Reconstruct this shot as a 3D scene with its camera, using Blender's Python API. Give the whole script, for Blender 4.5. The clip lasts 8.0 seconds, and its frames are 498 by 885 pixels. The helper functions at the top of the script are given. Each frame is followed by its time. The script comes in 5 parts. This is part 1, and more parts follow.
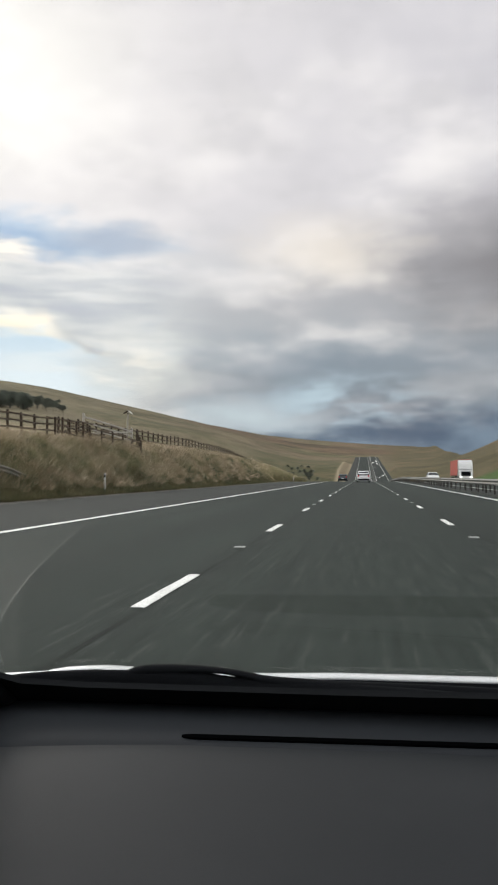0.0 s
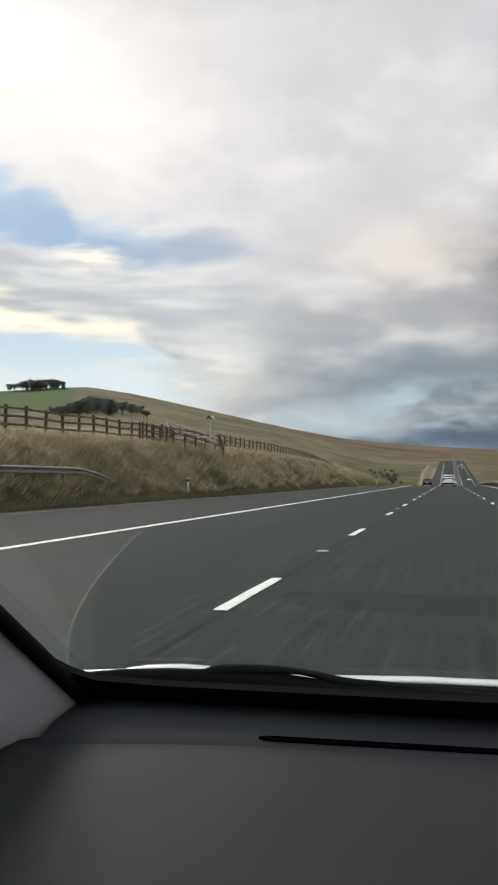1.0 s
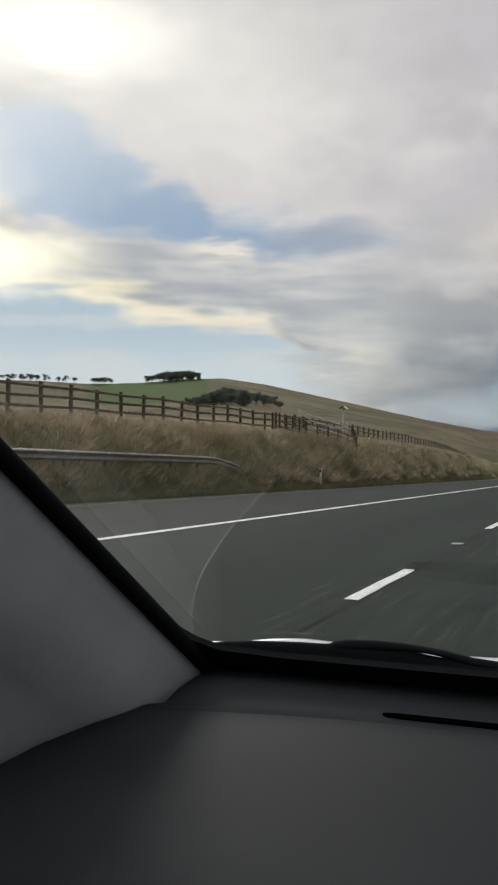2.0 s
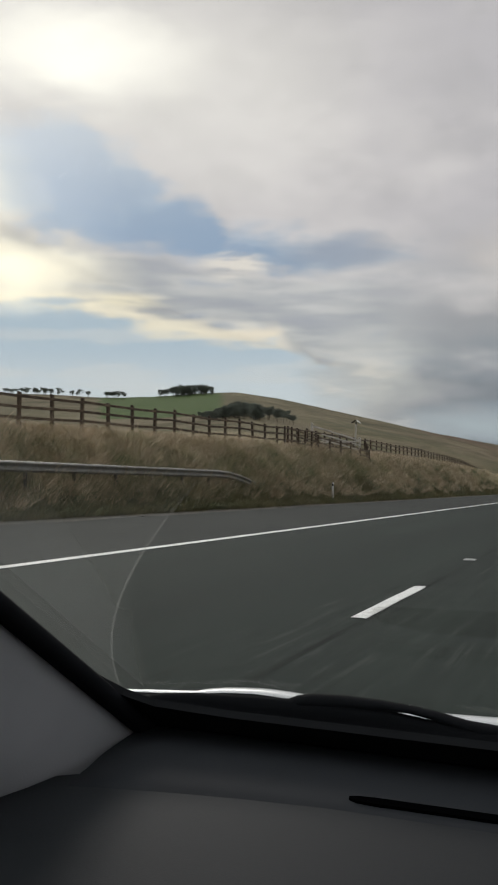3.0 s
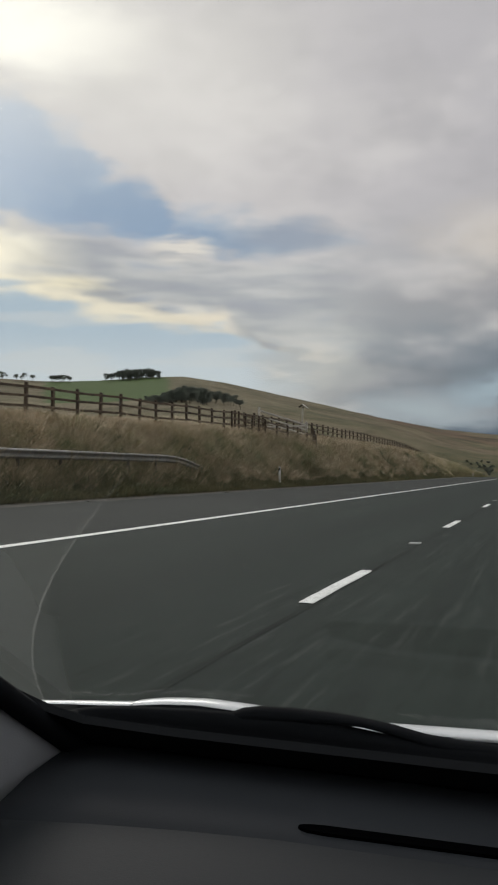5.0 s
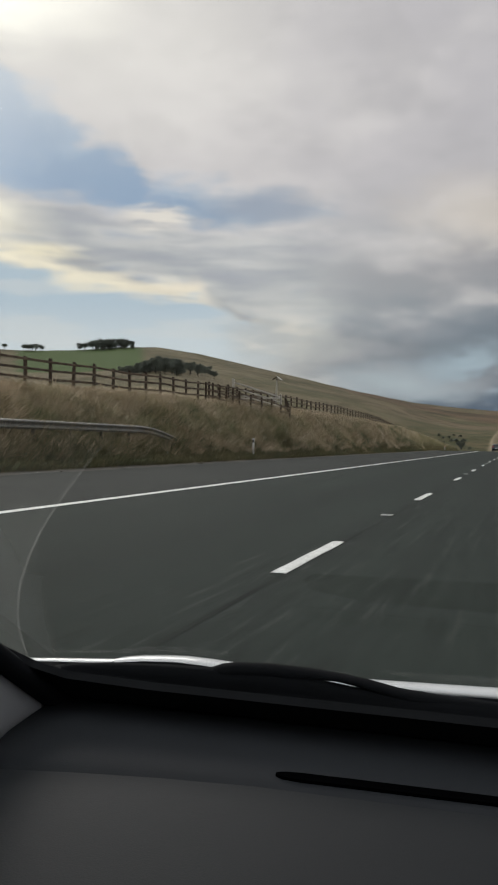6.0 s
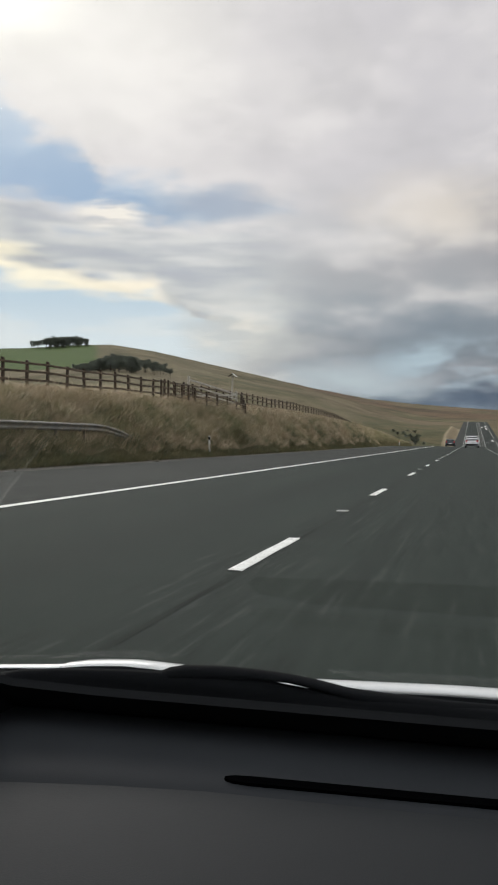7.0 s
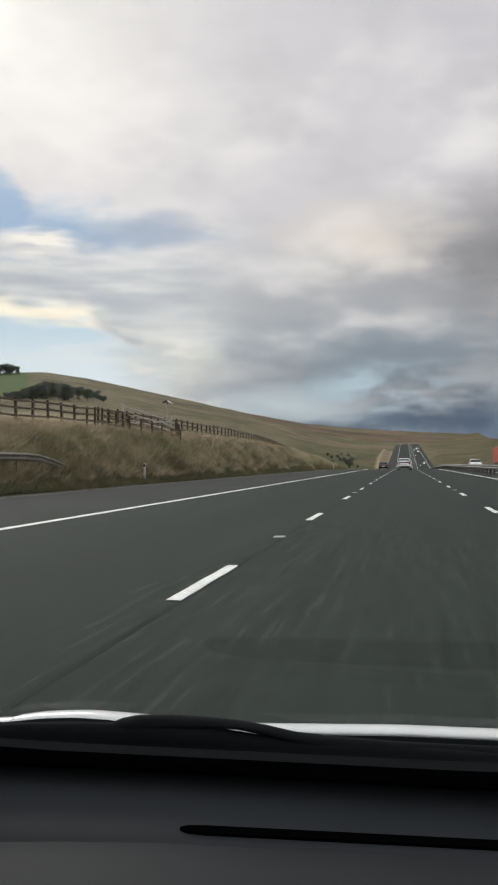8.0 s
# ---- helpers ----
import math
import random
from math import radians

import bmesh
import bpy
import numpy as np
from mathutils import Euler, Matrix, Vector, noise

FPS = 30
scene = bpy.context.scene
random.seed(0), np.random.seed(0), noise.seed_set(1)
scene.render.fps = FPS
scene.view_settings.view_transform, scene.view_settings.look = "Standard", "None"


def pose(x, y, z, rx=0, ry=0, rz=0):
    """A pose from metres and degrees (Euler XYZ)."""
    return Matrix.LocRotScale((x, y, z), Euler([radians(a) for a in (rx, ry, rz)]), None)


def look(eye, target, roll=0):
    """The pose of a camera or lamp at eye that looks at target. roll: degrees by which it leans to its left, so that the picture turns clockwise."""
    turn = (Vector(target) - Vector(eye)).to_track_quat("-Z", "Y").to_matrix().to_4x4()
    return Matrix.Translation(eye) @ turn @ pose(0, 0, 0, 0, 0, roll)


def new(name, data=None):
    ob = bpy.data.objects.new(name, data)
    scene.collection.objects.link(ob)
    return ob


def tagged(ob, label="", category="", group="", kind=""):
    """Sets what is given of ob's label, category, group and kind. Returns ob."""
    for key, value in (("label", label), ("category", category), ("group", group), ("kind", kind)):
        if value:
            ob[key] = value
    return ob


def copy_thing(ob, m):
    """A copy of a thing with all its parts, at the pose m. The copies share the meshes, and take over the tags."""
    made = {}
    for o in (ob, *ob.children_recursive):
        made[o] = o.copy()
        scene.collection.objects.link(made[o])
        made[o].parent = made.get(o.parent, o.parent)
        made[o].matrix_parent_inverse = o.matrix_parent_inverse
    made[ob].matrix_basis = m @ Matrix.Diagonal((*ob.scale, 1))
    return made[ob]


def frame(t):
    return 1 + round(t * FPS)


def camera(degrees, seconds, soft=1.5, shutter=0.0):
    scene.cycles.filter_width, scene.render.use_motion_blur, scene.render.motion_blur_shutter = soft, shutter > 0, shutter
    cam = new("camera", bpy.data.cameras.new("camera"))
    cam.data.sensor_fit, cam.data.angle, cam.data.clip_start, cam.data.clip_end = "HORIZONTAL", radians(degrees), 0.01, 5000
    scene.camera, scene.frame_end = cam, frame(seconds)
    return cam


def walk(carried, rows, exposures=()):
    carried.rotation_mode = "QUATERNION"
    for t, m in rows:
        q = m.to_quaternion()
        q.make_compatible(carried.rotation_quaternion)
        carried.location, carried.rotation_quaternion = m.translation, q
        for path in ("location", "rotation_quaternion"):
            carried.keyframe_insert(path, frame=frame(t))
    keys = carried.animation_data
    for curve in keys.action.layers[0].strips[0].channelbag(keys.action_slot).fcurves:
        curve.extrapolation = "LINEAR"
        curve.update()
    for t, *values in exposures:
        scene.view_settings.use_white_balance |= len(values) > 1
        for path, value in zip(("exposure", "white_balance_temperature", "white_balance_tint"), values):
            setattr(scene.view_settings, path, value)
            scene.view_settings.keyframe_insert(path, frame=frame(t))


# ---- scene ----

cam = camera(32.0, 8.0, soft=2.0)
# seconds, place, and turn of the phone held over the dashboard
PATH = [
    (0.0, 0.0012, -0.1954, 0.9893, 92.210, 0.193, 7.555),
    (0.2, 0.0089, -0.1924, 0.9783, 93.185, 0.477, 8.369),
    (0.3, 0.0128, -0.1909, 0.9729, 92.478, 0.619, 9.042),
    (0.5, 0.0204, -0.1879, 0.9618, 89.631, 0.904, 8.991),
    (0.7, 0.0133, -0.1815, 0.9692, 90.715, 0.656, 9.994),
    (0.8, 0.0096, -0.1784, 0.9730, 91.637, 0.533, 11.124),
    (1.0, 0.0025, -0.1721, 0.9804, 92.516, 0.285, 12.976),
    (1.2, 0.0045, -0.1654, 0.9729, 92.246, 0.095, 15.324),
    (1.3, 0.0055, -0.1620, 0.9692, 89.879, -0.002, 16.470),
    (1.5, 0.0075, -0.1553, 0.9617, 91.769, -0.192, 17.182),
    (1.7, 0.0062, -0.1570, 0.9615, 91.833, -0.234, 19.073),
    (2.8, 0.0060, -0.0680, 0.9590, 92.500, -0.464, 24.229),
    (3.0, -0.0023, 0.0220, 0.9605, 92.814, -0.506, 22.549),
    (3.1, 0.0002, 0.0430, 0.9553, 94.581, -0.488, 21.184),
    (3.2, 0.0028, 0.0639, 0.9500, 96.213, -0.470, 19.793),
    (3.3, 0.0052, 0.0850, 0.9449, 96.432, -0.453, 18.484),
    (3.4, 0.0078, 0.1060, 0.9396, 96.766, -0.435, 17.096),
    (3.5, 0.0103, 0.1270, 0.9344, 91.871, -0.417, 15.753),
    (3.7, 0.0098, 0.1264, 0.9408, 90.440, -0.197, 15.098),
    (3.8, 0.0096, 0.1261, 0.9442, 90.658, -0.087, 16.024),
    (4.0, 0.0092, 0.1256, 0.9506, 91.999, 0.132, 19.574),
    (4.2, -0.0041, 0.1220, 0.9479, 93.600, -0.132, 21.811),
    (4.3, -0.0107, 0.1203, 0.9466, 93.331, -0.264, 21.943),
    (4.5, -0.0240, 0.1167, 0.9439, 91.250, -0.529, 20.886),
    (4.7, -0.0233, 0.1038, 0.9531, 91.746, -0.454, 20.589),
    (4.8, -0.0228, 0.0974, 0.9578, 92.221, -0.415, 20.231),
    (5.0, -0.0221, 0.0845, 0.9671, 91.811, -0.341, 19.069),
    (5.2, -0.0222, 0.0836, 0.9657, 91.161, -0.483, 18.270),
    (6.3, -0.0231, 0.0672, 0.9578, 89.791, -1.268, 16.518),
    (6.5, -0.0232, 0.0773, 0.9564, 89.754, -1.410, 15.719),
    (6.7, -0.0211, 0.0771, 0.9590, 89.588, -0.979, 15.746),
    (6.8, -0.0200, 0.0771, 0.9603, 88.524, -0.764, 15.743),
    (7.0, -0.0179, 0.0769, 0.9629, 89.811, -0.333, 14.437),
    (7.2, -0.0208, 0.0703, 0.9701, 90.097, 0.198, 14.230),
    (7.3, -0.0222, 0.0671, 0.9736, 90.286, 0.463, 13.491),
    (7.5, -0.0251, 0.0605, 0.9807, 91.175, 0.994, 10.766),
    (7.7, -0.0234, 0.0571, 0.9820, 90.564, 0.866, 10.164),
    (7.8, -0.0227, 0.0554, 0.9827, 90.306, 0.803, 10.010),
    (8.0, -0.0210, 0.0520, 0.9841, 91.485, 0.674, 10.182),
]
walk(cam, [(t, pose(x, y, z, rx, ry, rz)) for t, x, y, z, rx, ry, rz in PATH],
     exposures=[(0.0, 0.64), (0.5, 0.56), (1.0, 0.58), (1.5, 0.37), (1.7, 0.22), (2.8, 0.14), (3.0, 0.05), (3.5, 0.15), (4.0, 0.40), (4.5, 0.0), (5.0, 0.02), (6.3, 0.15), (6.5, 0.25), (7.0, 0.40), (7.5, 0.36), (8.0, 0.44)])

# ---- sky and sun ----
SUN_AZ, SUN_EL = -33.0, 29.0      # degrees, from straight ahead along the road
SWING = 0.8                        # degrees by which hills and clouds lie to the left of the bearings below


class Nodes:
    """Short hand for building node trees."""

    def __init__(self, tree):
        self.t = tree
        self.n = tree.nodes
        self.l = tree.links

    def put(self, socket, value):
        if isinstance(value, bpy.types.NodeSocket):
            self.l.new(value, socket)
        else:
            socket.default_value = value

    def math(self, op, a, b=0.0, c=0.0, clamp=False):
        n = self.n.new("ShaderNodeMath")
        n.operation, n.use_clamp = op, clamp
        for s, v in zip(n.inputs, (a, b, c)):
            self.put(s, v)
        return n.outputs[0]

    def add(self, a, b): return self.math("ADD", a, b)
    def sub(self, a, b): return self.math("SUBTRACT", a, b)
    def mul(self, a, b): return self.math("MULTIPLY", a, b)

    def step(self, v, lo, hi):
        n = self.n.new("ShaderNodeMapRange")
        n.interpolation_type = "SMOOTHSTEP"
        for s, x in zip(n.inputs, (v, lo, hi, 0.0, 1.0)):
            self.put(s, x)
        return n.outputs[0]

    def band(self, v, lo, hi, soft):
        return self.mul(self.step(v, lo - soft, lo + soft), self.sub(1.0, self.step(v, hi - soft, hi + soft)))

    def blob(self, u, v, cu, cv, ru, rv):
        """1 in the middle of an ellipse, falling to 0 at its edge."""
        a = self.math("POWER", self.mul(self.sub(u, cu), 1 / ru), 2.0)
        b = self.math("POWER", self.mul(self.sub(v, cv), 1 / rv), 2.0)
        return self.sub(1.0, self.step(self.math("SQRT", self.add(a, b)), 0.0, 1.0))

    def noise(self, vec, scale, detail=4.0, rough=0.5, stretch=None):
        if stretch:
            m = self.n.new("ShaderNodeMapping")
            self.put(m.inputs["Vector"], vec)
            m.inputs["Scale"].default_value = stretch
            vec = m.outputs[0]
        n = self.n.new("ShaderNodeTexNoise")
        if vec is not None:
            self.put(n.inputs["Vector"], vec)
        n.inputs["Scale"].default_value, n.inputs["Detail"].default_value, n.inputs["Roughness"].default_value = scale, detail, rough
        return n.outputs["Fac"]

    def mix(self, fac, a, b, blend="MIX"):
        n = self.n.new("ShaderNodeMix")
        n.data_type, n.blend_type = "RGBA", blend
        self.put(n.inputs[0], fac)
        for s, v in ((n.inputs[6], a), (n.inputs[7], b)):
            self.put(s, (*v, 1.0) if isinstance(v, tuple) and len(v) == 3 else v)
        return n.outputs[2]

    def curve(self, v, points, top=40.0):
        """A value that follows points (place, height) along v."""
        lo, hi = points[0][0], points[-1][0]
        n = self.n.new("ShaderNodeMapRange")
        for s_, x_ in zip(n.inputs, (v, lo, hi, 0.0, 1.0)):
            self.put(s_, x_)
        n2 = self.n.new("ShaderNodeValToRGB")
        n2.color_ramp.interpolation = "EASE"
        while len(n2.color_ramp.elements) < len(points):
            n2.color_ramp.elements.new(0.5)
        for e_, (p_, h_) in zip(n2.color_ramp.elements, points):
            e_.position, e_.color = (p_ - lo) / (hi - lo), (h_ / top, h_ / top, h_ / top, 1.0)
        self.l.new(n.outputs[0], n2.inputs[0])
        return self.mul(n2.outputs[0], top)

    def ramp(self, fac, stops):
        n = self.n.new("ShaderNodeValToRGB")
        while len(n.color_ramp.elements) < len(stops):
            n.color_ramp.elements.new(0.5)
        for e, (p, c) in zip(n.color_ramp.elements, stops):
            e.position, e.color = p, (*c, 1.0)
        self.put(n.inputs[0], fac)
        return n.outputs[0]


def srgb(r, g, b):
    """Linear colour from 0..255 values."""
    return tuple(((c / 255 + 0.055) / 1.055) ** 2.4 if c > 10 else c / 255 / 12.92 for c in (r, g, b))


world = bpy.data.worlds.new("World")
scene.world = world
world.use_nodes = True
w = Nodes(world.node_tree)
w.n.clear()
dirs = w.n.new("ShaderNodeTexCoord").outputs["Generated"]
sep = w.n.new("ShaderNodeSeparateXYZ")
w.l.new(dirs, sep.inputs[0])
sx, sy, sz = sep.outputs
az0 = w.add(w.mul(w.math("ARCTAN2", sx, sy), 180 / math.pi), SWING)
el0 = w.mul(w.math("ARCSINE", sz), 180 / math.pi)
# cloud noises laid out on a level deck overhead, so that they grow finer towards the horizon
flat = w.n.new("ShaderNodeCombineXYZ")
over = w.add(w.math("MAXIMUM", sz, 0.0), 0.16)
w.put(flat.inputs[0], w.math("DIVIDE", sx, over))
w.put(flat.inputs[1], w.math("DIVIDE", sy, over))
deckv = flat.outputs[0]
big2 = w.noise(deckv, 1.9, 6.0, 0.55, (1.0, 0.8, 1.0))
fine = w.noise(deckv, 4.2, 8.0, 0.6)
wisp = w.noise(dirs, 24.0, 4.0, 0.5, (0.8, 0.8, 3.4))
bulge = w.noise(dirs, 11.0, 5.0, 0.55, (1.0, 1.0, 1.7))
az = w.add(az0, w.add(w.mul(w.sub(bulge, 0.5), 9.0), w.mul(w.sub(wisp, 0.5), 2.4)))
el = w.add(el0, w.add(w.mul(w.sub(big2, 0.5), 3.6), w.mul(w.sub(wisp, 0.5), 1.4)))
# clear air behind the clouds
sky = w.n.new("ShaderNodeTexSky")
sky.sky_type, sky.sun_disc = "NISHITA", False
sky.sun_elevation, sky.sun_rotation = radians(SUN_EL), radians(SUN_AZ)
clear = w.mix(1.0, sky.outputs[0], (0.05, 0.05, 0.05), "MULTIPLY")
# the great grey cloud deck, lit from the sun's side
side = w.step(az, -45.0, 22.0)
deck = w.mix(side, srgb(212, 206, 206), srgb(178, 174, 180))
deck = w.mix(w.step(el, 18.0, 8.0), deck, w.mix(side, srgb(176, 179, 183), srgb(140, 142, 147)))
deck = w.mix(w.mul(w.step(big2, 0.42, 0.66), 0.65), deck, srgb(221, 215, 214))
deck = w.mix(w.mul(w.step(bulge, 0.55, 0.34), 0.24), deck, srgb(158, 155, 159))
deck = w.mix(w.mul(w.step(fine, 0.60, 0.34), 0.14), deck, srgb(150, 148, 153))
deck = w.mix(w.step(w.math("ABSOLUTE", w.add(az0, 12.0)), 32.0, 75.0), deck, w.mix(0.5, deck, srgb(228, 227, 229)))
deck = w.mix(w.step(el0, 31.0, 72.0), deck, (1.15, 1.15, 1.17))
SKY_LAYERS = [
    # mask, colour
    (w.mul(w.blob(az, el, -14.0, 34.0, 40.0, 7.0), 0.55), srgb(128, 124, 130)),
    (w.mul(w.blob(az, el, 10.0, 13.0, 13.0, 7.5), 0.9), srgb(112, 109, 112)),
    (w.mul(w.blob(az, el, -1.0, 14.5, 7.0, 3.5), 0.55), srgb(206, 194, 182)),
    (w.mul(w.blob(az, el, -4.0, 11.0, 11.0, 3.0), 0.3), srgb(146, 142, 145)),
    (w.mul(w.blob(az, el, -14.0, 7.0, 7.0, 4.0), 0.9), srgb(206, 204, 200)),
    (w.mul(w.blob(az, el, -3.5, 6.6, 12.0, 3.6), 0.75), srgb(120, 130, 141)),
    (w.mul(w.mul(w.band(el, 5.6, 8.0, 2.2), w.band(az, -2.0, 16.0, 3.0)), 0.75), srgb(110, 120, 131)),
    (w.mul(w.mul(w.step(el, 6.2, 2.6), w.step(az, -12.0, -3.0)), 0.9), w.mix(w.step(bulge, 0.42, 0.70), srgb(70, 84, 104), srgb(108, 123, 140))),
    (w.mul(w.mul(w.blob(az, el, 0.0, 4.9, 9.5, 2.1), w.step(w.add(w.mul(wisp, 0.4), w.mul(bulge, 0.6)), 0.42, 0.60)), 0.85), srgb(176, 192, 203)),
    (w.mul(w.blob(az, el, -6.8, 3.7, 7.5, 2.0), 0.85), srgb(186, 195, 201)),
]
total = deck
for mask, colour in SKY_LAYERS:
    total = w.mix(mask, total, colour)
# wedge of blue that runs down from the sun's side
fray = w.noise(dirs, 15.0, 5.0, 0.5, (1.0, 1.0, 2.4))
line = w.noise(dirs, 7.5, 4.0, 0.5, (1.0, 1.0, 7.0))
azw = w.add(az0, w.add(w.mul(w.sub(bulge, 0.5), 4.0), w.mul(w.sub(fray, 0.5), 2.0)))
elw = w.add(el0, w.add(w.mul(w.sub(fray, 0.5), 2.6), w.mul(w.sub(wisp, 0.5), 1.5)))
elr = w.add(el0, w.add(w.mul(w.sub(line, 0.5), 2.2), w.mul(w.sub(wisp, 0.5), 1.3)))
upper = w.curve(azw, [(-60, 22.0), (-38, 22.6), (-34, 23.2), (-30, 21.6), (-26, 18.9), (-23, 16.9), (-17, 16.5), (-12.5, 15.9), (-8.5, 14.6)])
lower = w.curve(azw, [(-60, 18.0), (-38, 16.6), (-34, 15.7), (-30, 15.0), (-24, 14.5), (-19, 13.5), (-16, 13.7), (-14, 14.2), (-8.5, 14.9)])
wedge = w.mul(w.step(w.sub(upper, elw), -0.5, 1.6), w.step(w.sub(elw, lower), -0.5, 1.0))
wedge = w.mul(wedge, w.mul(w.step(az0, -8.0, -11.0), w.step(az0, -80.0, -55.0)))
blue = w.mix(w.step(az0, -24.0, -12.0), srgb(124, 152, 184), srgb(144, 157, 172))
blue = w.mix(w.step(az0, -28.0, -38.0), blue, srgb(172, 190, 214))
blue = w.mix(w.mul(w.step(bulge, 0.44, 0.64), 0.45), blue, srgb(166, 184, 204))
total = w.mix(w.mul(wedge, 0.96), total, w.mix(0.85, clear, blue))
# thin grey and pale streaks under the wedge
edge_el = w.curve(azw, [(-60, 12.4), (-34, 12.0), (-31, 11.4), (-28.5, 10.8), (-25, 10.7), (-20.5, 10.2), (-18.5, 9.2), (-17, 8.2), (-12, 7.0)])
streak = w.mul(w.step(w.sub(lower, elw), -0.3, 0.9), w.step(w.sub(elr, edge_el), -0.3, 0.5))
streak = w.mul(streak, w.mul(w.step(az0, -8.0, -17.0), w.step(az0, -80.0, -55.0)))
tones = w.ramp(line, [(0.32, srgb(158, 162, 172)), (0.46, srgb(174, 176, 181)), (0.57, srgb(198, 197, 197)), (0.68, srgb(176, 181, 191))])
total = w.mix(w.mul(streak, 0.72), total, tones)
# clear pale air below the last bank of cloud, and its bright rim
below = w.mul(w.step(w.sub(edge_el, elr), 0.0, 0.9), w.step(azw, -13.0, -19.5))
air = w.mix(w.step(el0, 9.6, 5.8), srgb(190, 206, 220), srgb(214, 222, 228))
air = w.mix(w.mul(w.step(line, 0.50, 0.62), 0.5), air, srgb(222, 224, 224))
total = w.mix(w.mul(below, 0.94), total, air)
bank = w.mul(w.blob(azw, elw, -14.5, 7.4, 6.0, 2.6), w.step(fray, 0.36, 0.52))
total = w.mix(w.mul(bank, 0.85), total, w.mix(w.step(wisp, 0.40, 0.62), srgb(196, 196, 196), srgb(226, 220, 212)))
cream = w.mul(w.blob(azw, elw, -21.8, 9.7, 4.8, 1.5), w.step(w.add(w.mul(fray, 0.6), w.mul(line, 0.4)), 0.36, 0.54))
total = w.mix(w.mul(cream, 0.85), total, srgb(230, 225, 216))
rim = w.sub(edge_el, w.add(elr, w.mul(w.sub(bulge, 0.5), 1.0)))
rims = w.mul(w.band(rim, -0.15, 0.75, 0.45), w.mul(w.step(azw, -18.0, -21.0), w.step(az0, -60.0, -44.0)))
rims = w.mul(rims, w.step(w.add(w.mul(wisp, 0.5), w.mul(line, 0.5)), 0.34, 0.50))
total = w.mix(w.mul(rims, 0.95), total, w.mix(w.step(az0, -20.0, -27.0), srgb(238, 226, 208), srgb(255, 244, 222)))
tail = w.mul(w.blob(azw, elw, -15.5, 15.1, 6.5, 1.7), 0.8)
total = w.mix(tail, total, srgb(156, 162, 176))
lobe = w.mul(w.blob(azw, el0, -13.2, 13.7, 4.2, 1.1), w.step(fray, 0.38, 0.55))
total = w.mix(w.mul(lobe, 0.7), total, srgb(206, 201, 202))
puffs = w.mul(w.blob(az0, elr, -22.8, 14.4, 3.7, 1.15), w.step(wisp, 0.32, 0.50))
total = w.mix(w.math("MINIMUM", w.mul(puffs, 1.3), 0.9), total, srgb(226, 218, 210))
gold = w.mul(w.blob(az0, el0, -30.2, 11.9, 4.4, 0.75), w.step(line, 0.42, 0.55))
total = w.mix(gold, total, srgb(255, 243, 216))
glow2 = w.math("MAXIMUM", w.blob(azw, elw, -37.8, 13.5, 9.5, 3.4), w.blob(azw, elw, -42.5, 16.5, 8.5, 8.0))
total = w.mix(glow2, total, (1.5, 1.36, 1.08))
glow = w.blob(azw, elw, -33.5, 26.4, 11.0, 4.0)
total = w.mix(glow, total, (1.22, 1.16, 1.06))
halo = w.blob(az, el, -32.0, 26.0, 26.0, 11.0)
total = w.mix(w.mul(halo, 0.42), total, (1.0, 0.95, 0.87))
# below the horizon the dull ground
total = w.mix(w.step(el0, 0.0, -2.0), total, (0.10, 0.09, 0.06))
bg = w.n.new("ShaderNodeBackground")
w.l.new(total, bg.inputs[0])
bg.inputs[1].default_value = 1.1
w.l.new(bg.outputs[0], w.n.new("ShaderNodeOutputWorld").inputs[0])

sun = new("sun", bpy.data.lights.new("sun", "SUN"))
sun.data.energy, sun.data.angle, sun.data.color = 1.0, radians(20.0), (1.0, 0.95, 0.88)
a, e = radians(SUN_AZ), radians(SUN_EL)
sun.matrix_world = look((0, 0, 60), (-math.sin(a) * math.cos(e) * 10, -math.cos(a) * math.cos(e) * 10, 60 - math.sin(e) * 10))

# ---- materials ----


def material(name, stops, scale=4.0, detail=6.0, rough=0.7, bump=0.0, bump_scale=40.0, metal=0.0, coat=0.0,
             vary=0.0, stretch=None, coords="Object", second=None, spec=0.5):
    """Procedural surface: noise through a colour ramp, an optional second, larger noise, and fine relief."""
    m = bpy.data.materials.new(name)
    m.use_nodes = True
    k = Nodes(m.node_tree)
    p = m.node_tree.nodes["Principled BSDF"]
    c = k.n.new("ShaderNodeTexCoord").outputs[coords]
    fac = k.noise(c, scale, detail, 0.6, stretch)
    col = k.ramp(k.step(fac, 0.28, 0.72), stops)
    if second:
        s_scale, s_col, s_amount = second
        col = k.mix(k.mul(k.step(k.noise(c, s_scale, 3.0), 0.42, 0.68), s_amount), col, s_col)
    if vary:
        info = k.n.new("ShaderNodeObjectInfo").outputs["Random"]
        hsv = k.n.new("ShaderNodeHueSaturation")
        k.put(hsv.inputs["Value"], k.add(1.0 - vary, k.mul(info, 2 * vary)))
        k.put(hsv.inputs["Color"], col)
        col = hsv.outputs[0]
    k.put(p.inputs["Base Color"], col)
    p.inputs["Roughness"].default_value, p.inputs["Metallic"].default_value = rough, metal
    p.inputs["Coat Weight"].default_value = coat
    p.inputs["Specular IOR Level"].default_value = spec
    if bump:
        b = k.n.new("ShaderNodeBump")
        b.inputs["Strength"].default_value, b.inputs["Distance"].default_value = bump, 0.01
        k.put(b.inputs["Height"], k.noise(c, bump_scale, 4.0))
        k.put(p.inputs["Normal"], b.outputs[0])
    return m


